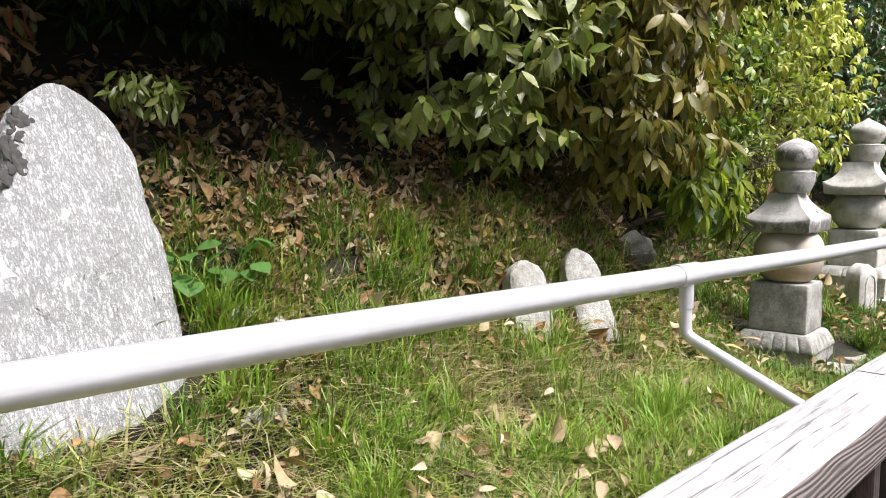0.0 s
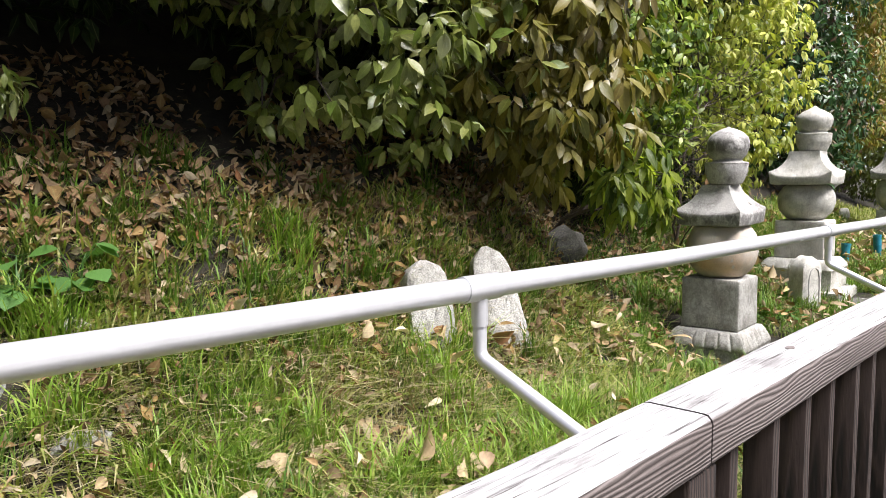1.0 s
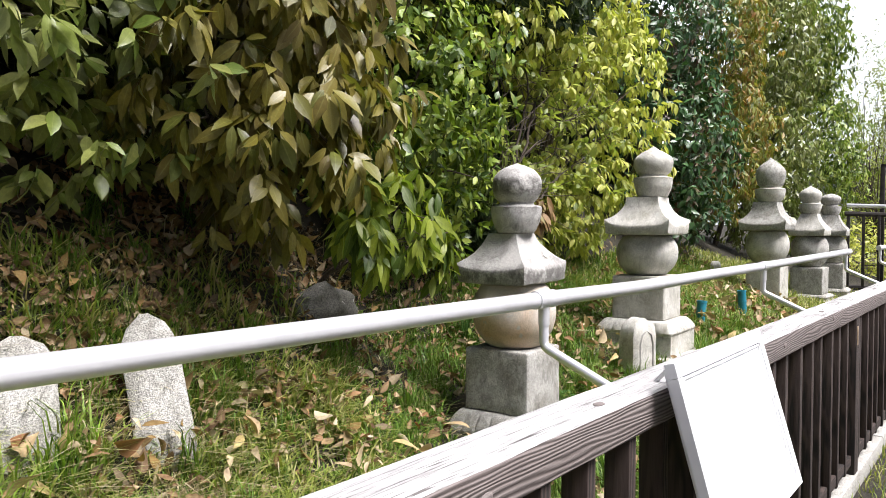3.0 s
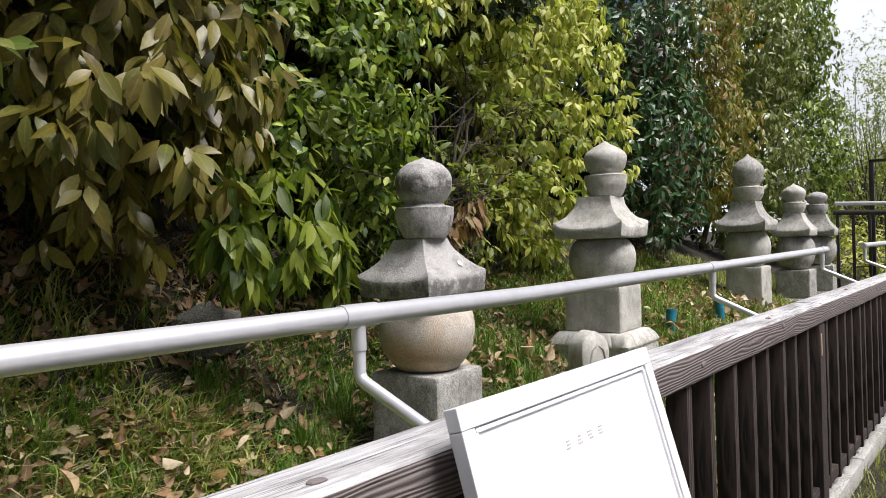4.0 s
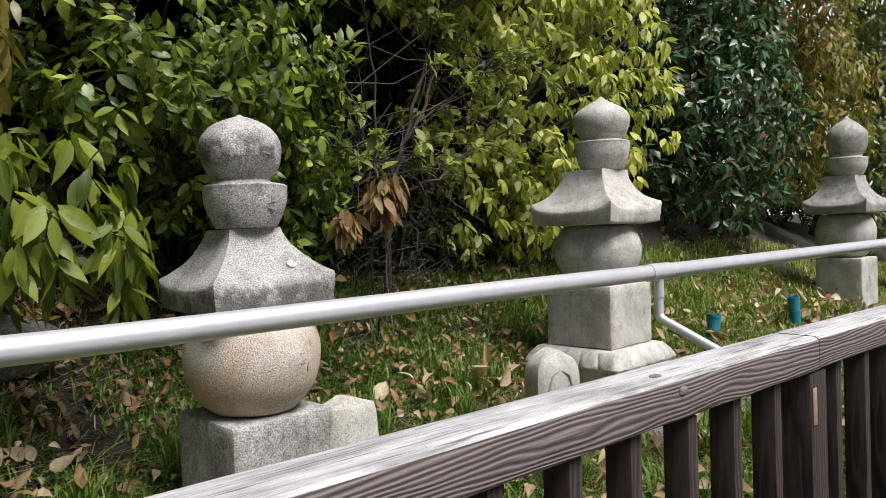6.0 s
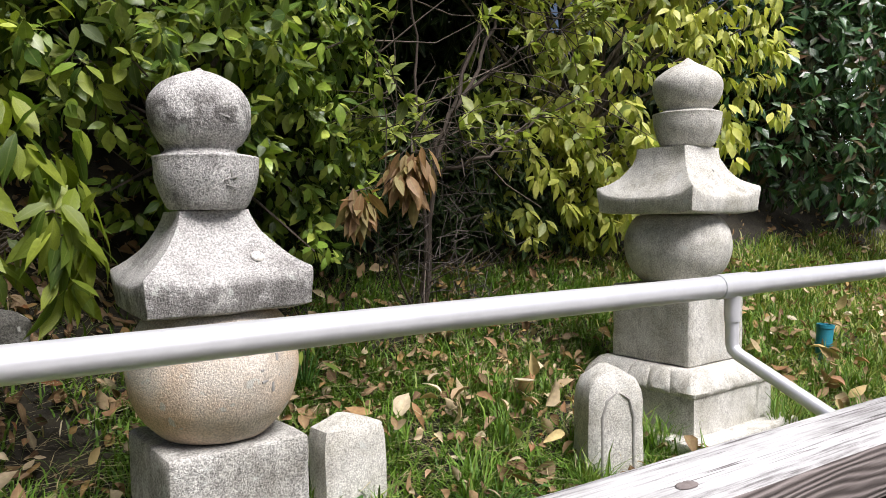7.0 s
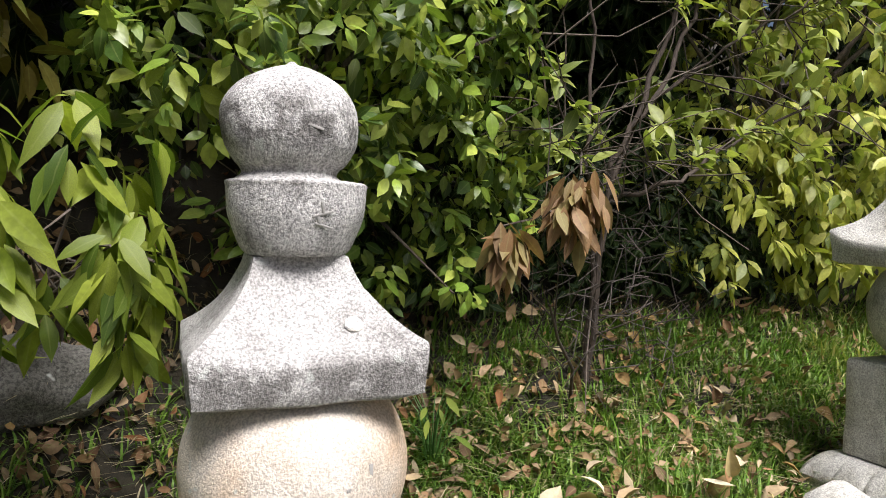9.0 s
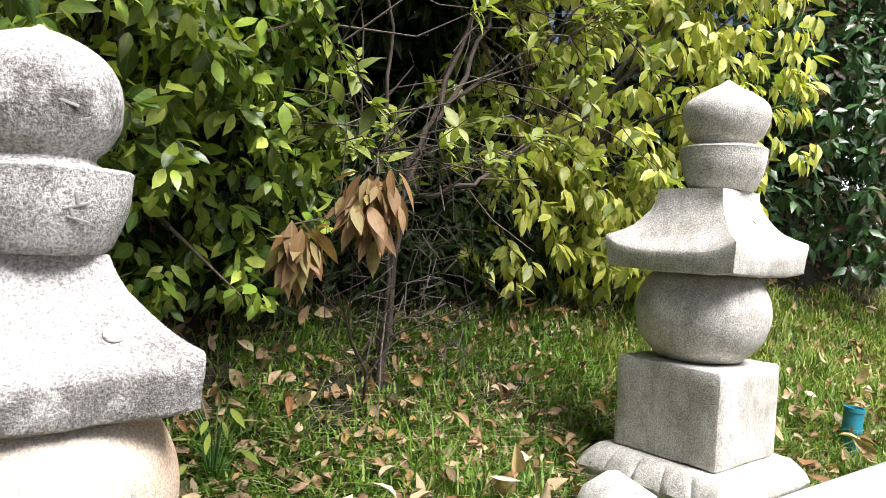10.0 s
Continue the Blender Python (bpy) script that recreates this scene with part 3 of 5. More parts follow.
flat_stone(4.99, 1.40, 0.285, 0.40, 0.17, 0.16, 3, "flat grey stone laid against the tower foot", 3.1)
flat_stone(5.32, 1.50, 0.305, 0.22, 0.34, 0.18, 5, "short flat grey stone beside the tower foot", 5.2)
flat_stone(7.05, 1.43, 0.43, 0.62, 0.13, 0.2, 3, "dark flat stone before the lotus base", 8.4, M_ROCK)
bm = bmesh.new()
bmesh.ops.create_icosphere(bm, subdivisions=3, radius=1)
bmesh.ops.scale(bm, vec=(0.018, 0.016, 0.006), verts=bm.verts)
part("lichen_spot", worn(bm, 0.002, 90, 2.0), M_WHITE_ROCK, first, "round white lichen spot", m=Matrix.Translation((0.067, -0.153, 1.034)) @ pose(0, 0, 0, 51, 0, 0))


def slab_edges(v):
    """Left and right edge of the slab at v metres up its face."""
    right = 0.36 + 0.05 * min(1, max(0, v) / 0.5) + 0.008 * math.sin(v * 14)
    left = -0.33 + 0.33 * max(0, v) ** 1.25 + 0.01 * math.sin(v * 17)
    if v > 0.88:
        u = (v - 0.88) / 0.27
        right -= 0.19 * u ** 2.0
        left += 0.07 * u ** 4
    return left, right


def slab():
    rows = []
    for k in range(41):
        v = -0.2 + 1.35 * k / 40
        left, right = slab_edges(v)
        cx, hw = (left + right) / 2, (right - left) / 2
        th = 0.11 - 0.04 * max(0, v)
        ring = []
        for i in range(56):
            a = 2 * math.pi * i / 56
            ca, sa = math.cos(a), math.sin(a)
            q = (abs(ca) ** 5 + abs(sa) ** 5) ** -0.2
            ring.append((cx + ca * q * hw, th + sa * q * th, v))
        rows.append(ring)
    bm = worn(rings(rows), 0.012, 5, 3.0)
    worn(bm, 0.006, 17, 8.0)
    worn(bm, 0.003, 45, 2.0)
    ob = tagged(part("stone_slab", finish(bm, "stone_slab", M_SLAB), None, None), "tall rough pale stone slab with dark lichen at its top edge", "stone slab")
    ob.matrix_world = pose(0.66, 2.04, 0.72, -25, 0, 12)
    rnd = random.Random(5)
    for k in range(18):
        v = 0.78 + 0.28 * rnd.random() ** 0.7
        bm = bmesh.new()
        bmesh.ops.create_icosphere(bm, subdivisions=3, radius=1)
        size = rnd.uniform(0.012, 0.034)
        bmesh.ops.scale(bm, vec=(size, 0.004, size * rnd.uniform(0.8, 2.0)), verts=bm.verts)
        bmesh.ops.translate(bm, vec=(slab_edges(v)[0] + rnd.uniform(0.005, 0.05), 0.004 + 0.012 * rnd.random(), v), verts=bm.verts)
        part("lichen_patch", worn(bm, 0.006, 60, k), M_LICHEN_DARK, ob, "black lichen crust")
    return ob


slab()
stele(2.745, 2.14, 0.715, 0.225, 0.10, 0.365, -16, -17, 0, M_GRANITE_GREY, "short pale rounded standing stone leaning back in leaf litter", 2.0)
stele(3.205, 2.05, 0.605, 0.20, 0.13, 0.525, -30, -20, -9, M_GRANITE_GREY, "narrow pale standing stone with rounded top leaning sideways", 4.0)
stele(5.468, 1.895, 0.39, 0.225, 0.14, 0.355, 4, -3, 0, M_GRANITE_PALE, "small rounded grey standing stone behind the tower", 6.0, shoulder=0.88)
stele(6.385, 1.645, 0.39, 0.215, 0.16, 0.445, -20, 0, 0, M_GRANITE_PALE, "small square-sided standing stone with a carved arch", 7.0, niche=0.06, shoulder=0.8)
stele(10.60, 2.491, 0.886, 0.10, 0.12, 0.16, 20, -3.5, 0, M_GRANITE_PALE, "thin pale standing stone in grass", 9.0)
stele(13.90, 1.913, 0.451, 0.30, 0.2, 1.40, 0, -3.5, 0, M_WHITE_ROCK, "tall pale square stone post beyond the towers", 12.0, "stone_post", shoulder=0.97)


def boulder(name, x, y, r, mat, label, seed, sink=0.35):
    bm = bmesh.new()
    bmesh.ops.create_icosphere(bm, subdivisions=4, radius=1)
    for v in bm.verts:
        f = 1 + 0.28 * noise.noise(v.co * 1.3 + Vector((seed, 0, 0))) + 0.1 * noise.noise(v.co * 4 + Vector((0, seed, 0)))
        v.co = Vector((v.co.x * r[0], v.co.y * r[1], v.co.z * r[2])) * f
    ob = tagged(part(name, finish(bm, name, mat), None, None), label, "rock")
    ob.location = (x, y, float(height(x, y)[0]) + r[2] * (1 - 2 * sink))
    return ob


boulder("boulder", 4.40, 2.55, (0.22, 0.12, 0.13), M_ROCK, "dark mossy boulder under the shrub", 1)
boulder("rock", 1.22, 2.31, (0.075, 0.05, 0.04), M_WHITE_ROCK, "white broken rock lying in leaf litter", 2)
boulder("rock", 1.37, 2.26, (0.05, 0.05, 0.035), M_WHITE_ROCK, "small white rock lying in leaf litter", 3)
boulder("rock", 1.12, 1.97, (0.085, 0.04, 0.035), M_CONCRETE, "pale flat rock half sunk in grass", 4)
boulder("rock", 7.6, 1.35, (0.16, 0.09, 0.06), M_GRANITE_GREY, "grey kerb stone lying beside the tower", 5)


# ---- steel handrail ----
SAG_X = [-3, 0.4, 1.4, 2.2, 3.5, 4.2, 5.0, 5.74, 8.0, 14]
SAG_Z = [1.252, 1.25, 1.242, 1.233, 1.229, 1.224, 1.231, 1.234, 1.253, 1.25]


def handrail(x0, x1, joints, label):
    y, r = 0.688, 0.0222
    o = Vector((x0, y, 0.3))
    t = thing("handrail", tuple(o), label, "handrail", "steel handrails")

    def along(a):
        return Vector((a, y, float(np.interp(a, SAG_X, SAG_Z)))) - o
    part("pipe", tube([along(a) for a in np.linspace(x0, x1, 60)], r, 28), M_STEEL, t)
    part("end_cap", tube([along(x1 - 0.004), along(x1 + 0.012)], 0.0245, 24), M_STEEL, t)
    for j in joints:
        part("collar", tube([along(j - 0.05), along(j + 0.05)], 0.0252, 28), M_STEEL, t)
        c = along(j)
        pts = [(0, 0, -0.01), (0, 0, -0.118), (0, -0.004, -0.13), (0, -0.016, -0.139), (0, -0.335, -0.280)]
        part("bracket", tube([c + Vector(p) for p in pts], 0.0135, 18), M_STEEL, t)
        part("socket", tube([c + Vector((0, 0, -0.02)), c + Vector((0, 0, -0.072))], 0.0158, 18), M_STEEL, t)
        part("foot_plate", box(0.06, 0.006, 0.06, 0.002, at=c + Vector((0, -0.334, -0.280))), M_STEEL, t)
    return t


handrail(-2.5, 8.1, (-0.8, 1.388, 3.532, 5.737, 7.985), "galvanised steel pipe handrail on bent brackets")
handrail(9.6, 13.3, (9.68, 11.9, 13.2), "further length of galvanised steel pipe handrail")


# ---- timber fence ----
def fence():
    f = thing("timber_fence", (0, 0.302, 0.26), "dark timber fence with weathered pale top rail on a concrete kerb", "fence")
    posts = [-3.0, -0.8, 1.40, 3.54, 5.735, 7.96, 10.18, 12.4]
    joints = [-3.3, 1.412, 5.73, 10.18, 13.4]
    for k, (a, b) in enumerate(zip(joints, joints[1:])):
        n = int((b - a) / 0.06)
        rows = []
        for i in range(n + 1):
            x = a + 0.003 + (b - a - 0.006) * i / n
            w = 0.003 * noise.noise((x * 1.3, k, 0))
            sec = []
            for (u, v, c) in ((-1, -1, 0.006), (1, -1, 0.006), (1, 1, 0.014), (-1, 1, 0.014)):
                for s in range(4):
                    ang = math.atan2(v, u) + (s / 3 - 0.5) * math.pi / 2
                    sec.append((u * (0.060 - c) + c * math.cos(ang) * 1.0, v * (0.04 - c) + c * math.sin(ang)))
            rows.append([(x, 0.005 + yy + w + 0.0016 * noise.noise((x * 9, yy * 40, zz * 40)), 0.786 + zz + 0.5 * w + 0.0016 * noise.noise((x * 7, zz * 50, yy * 50))) for yy, zz in sec])
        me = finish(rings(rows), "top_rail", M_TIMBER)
        me.materials.append(M_BLEACHED_SUNLIT)
        # up-facing faces take the paler wood: bleaching plus top light put into colour
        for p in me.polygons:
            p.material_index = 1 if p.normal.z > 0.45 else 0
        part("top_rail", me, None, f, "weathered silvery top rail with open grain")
    vert = Matrix.Rotation(radians(-90), 4, "Y")
    for p in posts:
        q = part("post", box(0.96, 0.10, 0.095, 0.004, 2), M_SLAT, f, m=Matrix.Translation((p, 0, 0.26)) @ vert)
        part("plate", box(0.09, 0.003, 0.022, 0.001), M_BRASS, q, "rusty fixing plate", m=Matrix.Translation((0.40, -0.0515, 0.03)))
    slat = finish(box(0.715, 0.056, 0.034, 0.003), "slat", M_SLAT)
    for a, b in zip(posts, posts[1:]):
        n = 11
        for i in range(1, n + 1):
            x = a - 0.02 + (b - a) * i / (n + 1)
            part("slat", slat, None, f, m=Matrix.Translation((x + 0.006 * math.sin(7 * x), -0.012 + 0.004 * math.sin(13 * x), 0.383)) @ vert)
    for x, y, z, lie in ((5.08, -0.015, 0.8265, 0), (1.95, 0.01, 0.8265, 0), (3.05, -0.02, 0.8265, 0), (6.55, 0.0, 0.8265, 0), (5.11, -0.0555, 0.80, 90), (4.32, -0.0555, 0.785, 90), (2.62, -0.0555, 0.775, 90), (6.2, -0.0555, 0.79, 90)):
        bm = bmesh.new()
        bmesh.ops.create_icosphere(bm, subdivisions=3, radius=1)
        bmesh.ops.scale(bm, vec=(0.016, 0.009, 0.003), verts=bm.verts)
        part("knot", worn(bm, 0.002, 80, x), M_TIMBER, f, "dark knot in the rail", m=Matrix.Translation((x, y, z)) @ pose(0, 0, 0, lie, 0, 0))
    part("bottom_rail", box(16.6, 0.07, 0.05, 0.004, 0, (5.1, 0, 0.06)), M_SLAT, f)
    return f


fence()
for k in range(9):
    kb = tagged(part("kerb", worn(box(1.93, 0.15, 0.36, 0.012, 6), 0.006, 5, k), M_CONCRETE, None), "worn grey concrete kerb under the fence", "kerb", "kerb stones", "structure")
    kb.location = (-2.2 + 1.94 * k, 0.315, 0.075)


# ---- notice board on the fence ----
def notice_board():
    t = thing("notice_board", pose(3.55, 0.213, 1.148, -16, 0, 0.5), "white notice board with pale frame hung on the fence rail", "notice board")
    w, h = 0.645, 0.415
    part("panel", box(w - 0.04, 0.012, h - 0.04, 0.002, at=(0, 0.006, -h / 2)), M_BOARD, t, "blank-looking white panel")
    for name, sx, sz, x, z in (("frame_rail", w, 0.032, 0, -0.016), ("frame_rail", w, 0.032, 0, -h + 0.016), ("frame_stile", 0.03, h - 0.066, -w / 2 + 0.015, -h / 2), ("frame_stile", 0.03, h - 0.066, w / 2 - 0.015, -h / 2)):
        fr = part(name, box(sx, 0.024, sz, 0.0015, at=(x, 0.003, z)), M_FRAME, t, smooth=False)
    for name, sx, sz, x, z in (("bead", w - 0.07, 0.006, 0, -0.038), ("bead", w - 0.07, 0.006, 0, -h + 0.038), ("bead", 0.006, h - 0.082, -w / 2 + 0.036, -h / 2), ("bead", 0.006, h - 0.082, w / 2 - 0.036, -h / 2)):
        part(name, box(sx, 0.010, sz, 0.001, at=(x, -0.001, z)), M_FRAME, t, smooth=False)
    part("back_panel", box(w - 0.02, 0.008, h - 0.02, 0.002, at=(0, 0.0195, -h / 2)), M_FRAME, t)
    for x in (-0.22, 0.22):
        part("hook", tube([(x, 0.025, -0.06), (x, 0.035, -0.02), (x, 0.06, -0.025), (x, 0.10, -0.05)], 0.005, 8), M_STEEL, t)
    rnd = random.Random(3)
    for k in range(4):
        for s in range(3):
            part("ink_mark", box(rnd.uniform(0.008, 0.016), 0.001, 0.0025, 0), M_INK, t, m=Matrix.Translation((-0.055 + 0.038 * k + rnd.uniform(-0.003, 0.003), -0.0006, -0.105 - 0.0055 * s)))
    return t


notice_board()


# ---- flower tubes ----
for x, y, z, lean in ((8.17, 1.842, 0.80, 3), (9.335, 1.817, 0.815, -3)):
    g = float(height(x, y)[0])
    t = tagged(thing("flower_tube", pose(x, y, g, lean, lean, 0), "empty blue plastic flower tube stuck in the grass", "flower tube", "flower tubes"))
    rows = [[(r * math.cos(a), r * math.sin(a), h) for a in np.linspace(0, 2 * math.pi, 28, endpoint=False)] for r, h in ((0.036, -0.1), (0.041, z - g - 0.02), (0.044, z - g - 0.018), (0.044, z - g), (0.038, z - g), (0.036, 0.03))]
    part("tube", rings(rows), M_TUBE, t)
    part("band", tube([(0, 0, (z - g) * 0.5), (0, 0, (z - g) * 0.5 + 0.012)], 0.0435, 28), M_TUBE, t)


# ---- plants ----
rng = np.random.default_rng(7)
LEAF_S = np.array([0.0, 0.2, 0.45, 0.72, 0.9, 1.0])
LEAF_H = np.array([0.0, 0.68, 1.0, 0.7, 0.22, 0.0])
FAR_S, FAR_H = np.array([0.0, 0.45, 1.0]), np.array([0.0, 1.0, 0.0])


def leaf_template(ratio, bend, fold, far=False):
    """A folded, drooping leaf along +x, 1 long; its first points are the midrib."""
    ss, hh = (FAR_S, FAR_H) if far else (LEAF_S, LEAF_H)
    k = len(ss)
    mid = np.stack([ss, 0 * ss, -bend * ss ** 2], 1)
    sides = [[(s, sg * ratio * h, -bend * s * s + fold * h * ratio) for s, h in zip(ss[1:-1], hh[1:-1])] for sg in (1, -1)]
    co = np.concatenate([mid, *sides])
    t = []
    for a, sg in ((k, 1), (2 * k - 2, -1)):
        f = [(0, 1, a)]
        for q in range(1, k - 2):
            f += [(q, q + 1, a + q), (q, a + q, a + q - 1)]
        f.append((k - 2, k - 1, a + k - 3))
        t += [x if sg > 0 else x[::-1] for x in f]
    return co, np.array(t)


def ribs(me, size, mids):
    """Marks the midrib points of every leaf in a mesh."""
    at = me.attributes.new("rib", "FLOAT", "POINT")
    v = np.zeros(len(me.vertices), np.float32)
    v[np.arange(len(v)) % size < mids] = 1
    at.data.foreach_set("value", v)
    return me


def unit(v):
    return v / np.maximum(1e-9, np.linalg.norm(v, axis=-1, keepdims=True))


def leaf_frames(P, D, U, L):
    D = unit(D)
    S = unit(np.cross(U, D))
    U = np.cross(D, S)
    return P, D, S, U, L


def leaf_cloud(name, frames, templates, mat):
    P, D, S, U, L = frames
    pick = rng.integers(0, len(templates), len(P))
    cos, tris, base = [], [], 0
    for k, (tc, tt) in enumerate(templates):
        w = np.nonzero(pick == k)[0]
        if not len(w):
            continue
        c = P[w][:, None] + L[w][:, None, None] * (tc[None, :, 0:1] * D[w][:, None] + tc[None, :, 1:2] * S[w][:, None] + tc[None, :, 2:3] * U[w][:, None])
        cos.append(c.reshape(-1, 3))
        tris.append((tt[None] + (np.arange(len(w)) * len(tc))[:, None, None]).reshape(-1, 3) + base)
        base += len(w) * len(tc)
    size = len(templates[0][0])
    return ribs(quick_mesh(name, np.concatenate(cos), np.concatenate(tris), mat), size, 3 if size < 14 else 6)


def sprigs(blobs, count, per, size, droop, shell=0.55, front=True, tuft=0.07, loose=0.35, gaps=0.0):
    """Leaves in sprigs on the skin of a few egg-shaped blobs."""
    vol = np.array([b[1][0] * b[1][1] + b[1][1] * b[1][2] + b[1][0] * b[1][2] for b in blobs])
    P, D, U, L, A = [], [], [], [], []
    for (c, r), share in zip(blobs, vol / vol.sum()):
        n = int(count * share)
        c, r = np.array(c), np.array(r)
        d = unit(rng.normal(size=(int(n * 2.2) + 8, 3)))
        if front:
            d = d[(d[:, 1] < 0.45)][:n]
        else:
            d = d[:n]
        depth = shell + (1 - shell) * rng.random(len(d)) ** 0.55
        lump = 1 + 0.10 * np.sin(5.1 * d[:, 0] + 3 * c[0]) * np.sin(6.3 * d[:, 2] + c[1]) + 0.07 * np.sin(13 * d[:, 0] + 9 * d[:, 2])
        p = c + d * r * (depth * lump)[:, None]
        out = unit(d / r)
        keep = p[:, 2] > height(p[:, 0], p[:, 1]) + 0.12
        if gaps:
            wave = np.sin(11 * p[:, 0] + 4 * p[:, 2] + c[0]) * np.sin(10 * p[:, 2] - 5 * p[:, 1] + 3 * p[:, 0]) + 0.6 * np.sin(21 * p[:, 0] - 9 * p[:, 2]) * np.sin(19 * p[:, 2] + 8 * p[:, 1])
            keep &= rng.random(len(p)) < np.clip(1 - gaps + gaps * 1.6 * (wave + 0.25), 0.04, 1)
        p, out = p[keep], out[keep]
        m = len(p)
        k = per
        pp = np.repeat(p, k, 0)
        oo = np.repeat(out, k, 0)
        ang = np.tile(np.arange(k) * 2.4, m) + np.repeat(rng.random(m) * 6.28, k)
        e1 = unit(np.cross(oo, np.array([0.13, 0.1, 1.0])))
        e2 = np.cross(oo, e1)
        ring = e1 * np.cos(ang)[:, None] + e2 * np.sin(ang)[:, None]
        dd = unit(0.35 * oo + 0.95 * ring + rng.normal(size=pp.shape) * loose + np.array([0, 0, -droop]) * (0.5 + rng.random((len(pp), 1))))
        step = np.tile(np.linspace(0, 1, k), m)
        pp = pp - oo * (tuft * (1 - step))[:, None] + ring * 0.14 * size + np.array([0, 0, 0.05 * size])
        up = unit(0.5 * oo + np.array([0, -0.25, 0.9]) + rng.normal(size=pp.shape) * 0.5)
        P.append(pp), D.append(dd), U.append(up)
        L.append(size * (0.65 + 0.5 * rng.random(len(pp)))), A.append(p)
    P, D, U, L = np.concatenate(P), np.concatenate(D), np.concatenate(U), np.concatenate(L)
    return leaf_frames(P, D, U, L), np.concatenate(A)


def shrub(name, root, blobs, count, per, size, droop, mat, label, group="", ratio=0.2, bend=0.25, fold=0.25, shell=0.55, limbs=22, singles=110, front=True, trunk_r=0.045, category="shrub", far=False, bark=None, wander=0.06, gaps=0.0, tuft=0.07, loose=0.35):
    g = float(height(root[0], root[1])[0])
    o = np.array([root[0], root[1], g])
    t = thing(name, tuple(o), label, category, group)
    frames, tips = sprigs(blobs, count, per, size, droop, shell, front, tuft, loose, gaps)
    templates = [leaf_template(ratio * a, bend * b, fold, far) for a, b in ((1, 1), (0.85, 1.5), (1.12, 0.6), (0.95, 0.2))]
    P, D, S, U, L = frames
    P = P - o
    near = np.argsort(P[:, 1] + 0.6 * rng.random(len(P)))[:min(singles, int(0.6 * len(P)))]
    rest = np.setdiff1d(np.arange(len(P)), near)
    crown = part("crown", leaf_cloud("crown", (P[rest], D[rest], S[rest], U[rest], L[rest]), templates, mat), None, t)
    tagged(crown, kind="stuff")
    singles_me = []
    for tc, tt in templates:
        singles_me.append(ribs(quick_mesh("leaf", tc, tt, mat), len(tc), 6))
    for q, i in enumerate(near):
        lf = part("leaf", singles_me[q % len(singles_me)], None, t)
        lf.matrix_local = Matrix([[D[i][a] * L[i], S[i][a] * L[i], U[i][a] * L[i], P[i][a]] for a in range(3)] + [[0, 0, 0, 1]])
    top = np.mean([b[0] for b in blobs], 0) - o
    fork = top * np.array([0.8, 0.8, 0.62])
    part("trunk", tube([(0, 0, -0.12), tuple(fork * 0.3 + [0.03, 0, 0]), tuple(fork * 0.65), tuple(fork)], [trunk_r * 1.2, trunk_r, trunk_r * 0.85, trunk_r * 0.6], 10), bark or M_BARK, t)
    for k in range(limbs):
        e = tips[rng.integers(len(tips))] - o
        s = fork * rng.uniform(0.25, 1.0)
        m1 = s + (e - s) * 0.4 + rng.normal(size=3) * wander + [0, 0, 0.05]
        m2 = s + (e - s) * 0.75 + rng.normal(size=3) * wander * 0.8 + [0, 0, 0.03]
        part("limb", tube([tuple(s), tuple(m1), tuple(m2), tuple(e)], [trunk_r * 0.4, trunk_r * 0.25, trunk_r * 0.13, 0.003], 6), bark or M_BARK, t)
    return t


HEDGE = "evergreen shrubs on the bank"
# shade put into colour first: near-black dense growth closes the hedge behind and above
shrub("shade_fill_shrub", (1.0, 4.4), [((0.2, 3.7, 2.85), (2.2, 1.3, 0.55)), ((1.6, 4.0, 2.2), (1.8, 0.6, 0.8)), ((-1.6, 3.6, 2.4), (1.3, 1.0, 1.0))], 3600, 6, 0.13, 0.5, L_SHADE_DARK, "evergreen leaf mass coloured near-black to stand for deep shade", HEDGE, singles=0, far=True, front=False, shell=0.3)
# two canopies out of view, added to keep light off the bank
shrub("unseen_canopy", (1.6, 4.6), [((1.1, 3.0, 2.85), (1.5, 0.85, 0.38)), ((-0.6, 3.1, 2.9), (1.2, 0.9, 0.45))], 2600, 6, 0.13, 0.5, L_SHADE_DARK, "unseen dense evergreen canopy added over the bank to shade it", HEDGE, singles=0, far=True, front=False, shell=0.2)
shrub("unseen_canopy", (2.2, 4.4), [((1.75, 2.75, 2.66), (1.0, 0.8, 0.34))], 1100, 6, 0.12, 0.6, L_SHADE_DARK, "unseen evergreen boughs added over the bank to shade it", HEDGE, singles=0, far=True, front=False, shell=0.2)
shrub("shade_fill_shrub", (3.6, 4.4), [((3.2, 3.6, 3.0), (1.9, 1.3, 0.8)), ((3.9, 3.7, 2.1), (1.6, 0.6, 0.9))], 3200, 6, 0.13, 0.5, L_SHADE_DARK, "dense leaf mass coloured near-black as shade under taller growth", HEDGE, singles=0, far=True, front=False, shell=0.3)
shrub("shade_fill_shrub", (6.4, 4.3), [((6.3, 3.75, 2.7), (1.7, 0.8, 1.4)), ((6.2, 3.35, 3.3), (1.8, 1.2, 0.6)), ((6.0, 3.9, 2.6), (1.0, 0.5, 1.0))], 4800, 6, 0.13, 0.5, L_SHADE_DARK, "leaf mass coloured near-black as shade behind bare branches", HEDGE, singles=0, far=True, shell=0.3)
shrub("shade_fill_shrub", (9.2, 4.8), [((8.6, 4.2, 2.6), (1.7, 0.8, 1.6)), ((10.8, 4.2, 3.0), (1.9, 0.8, 1.9))], 2400, 6, 0.14, 0.5, L_SHADE_DARK, "evergreen leaf mass coloured near-black as shade behind the hedge", HEDGE, singles=0, far=True)
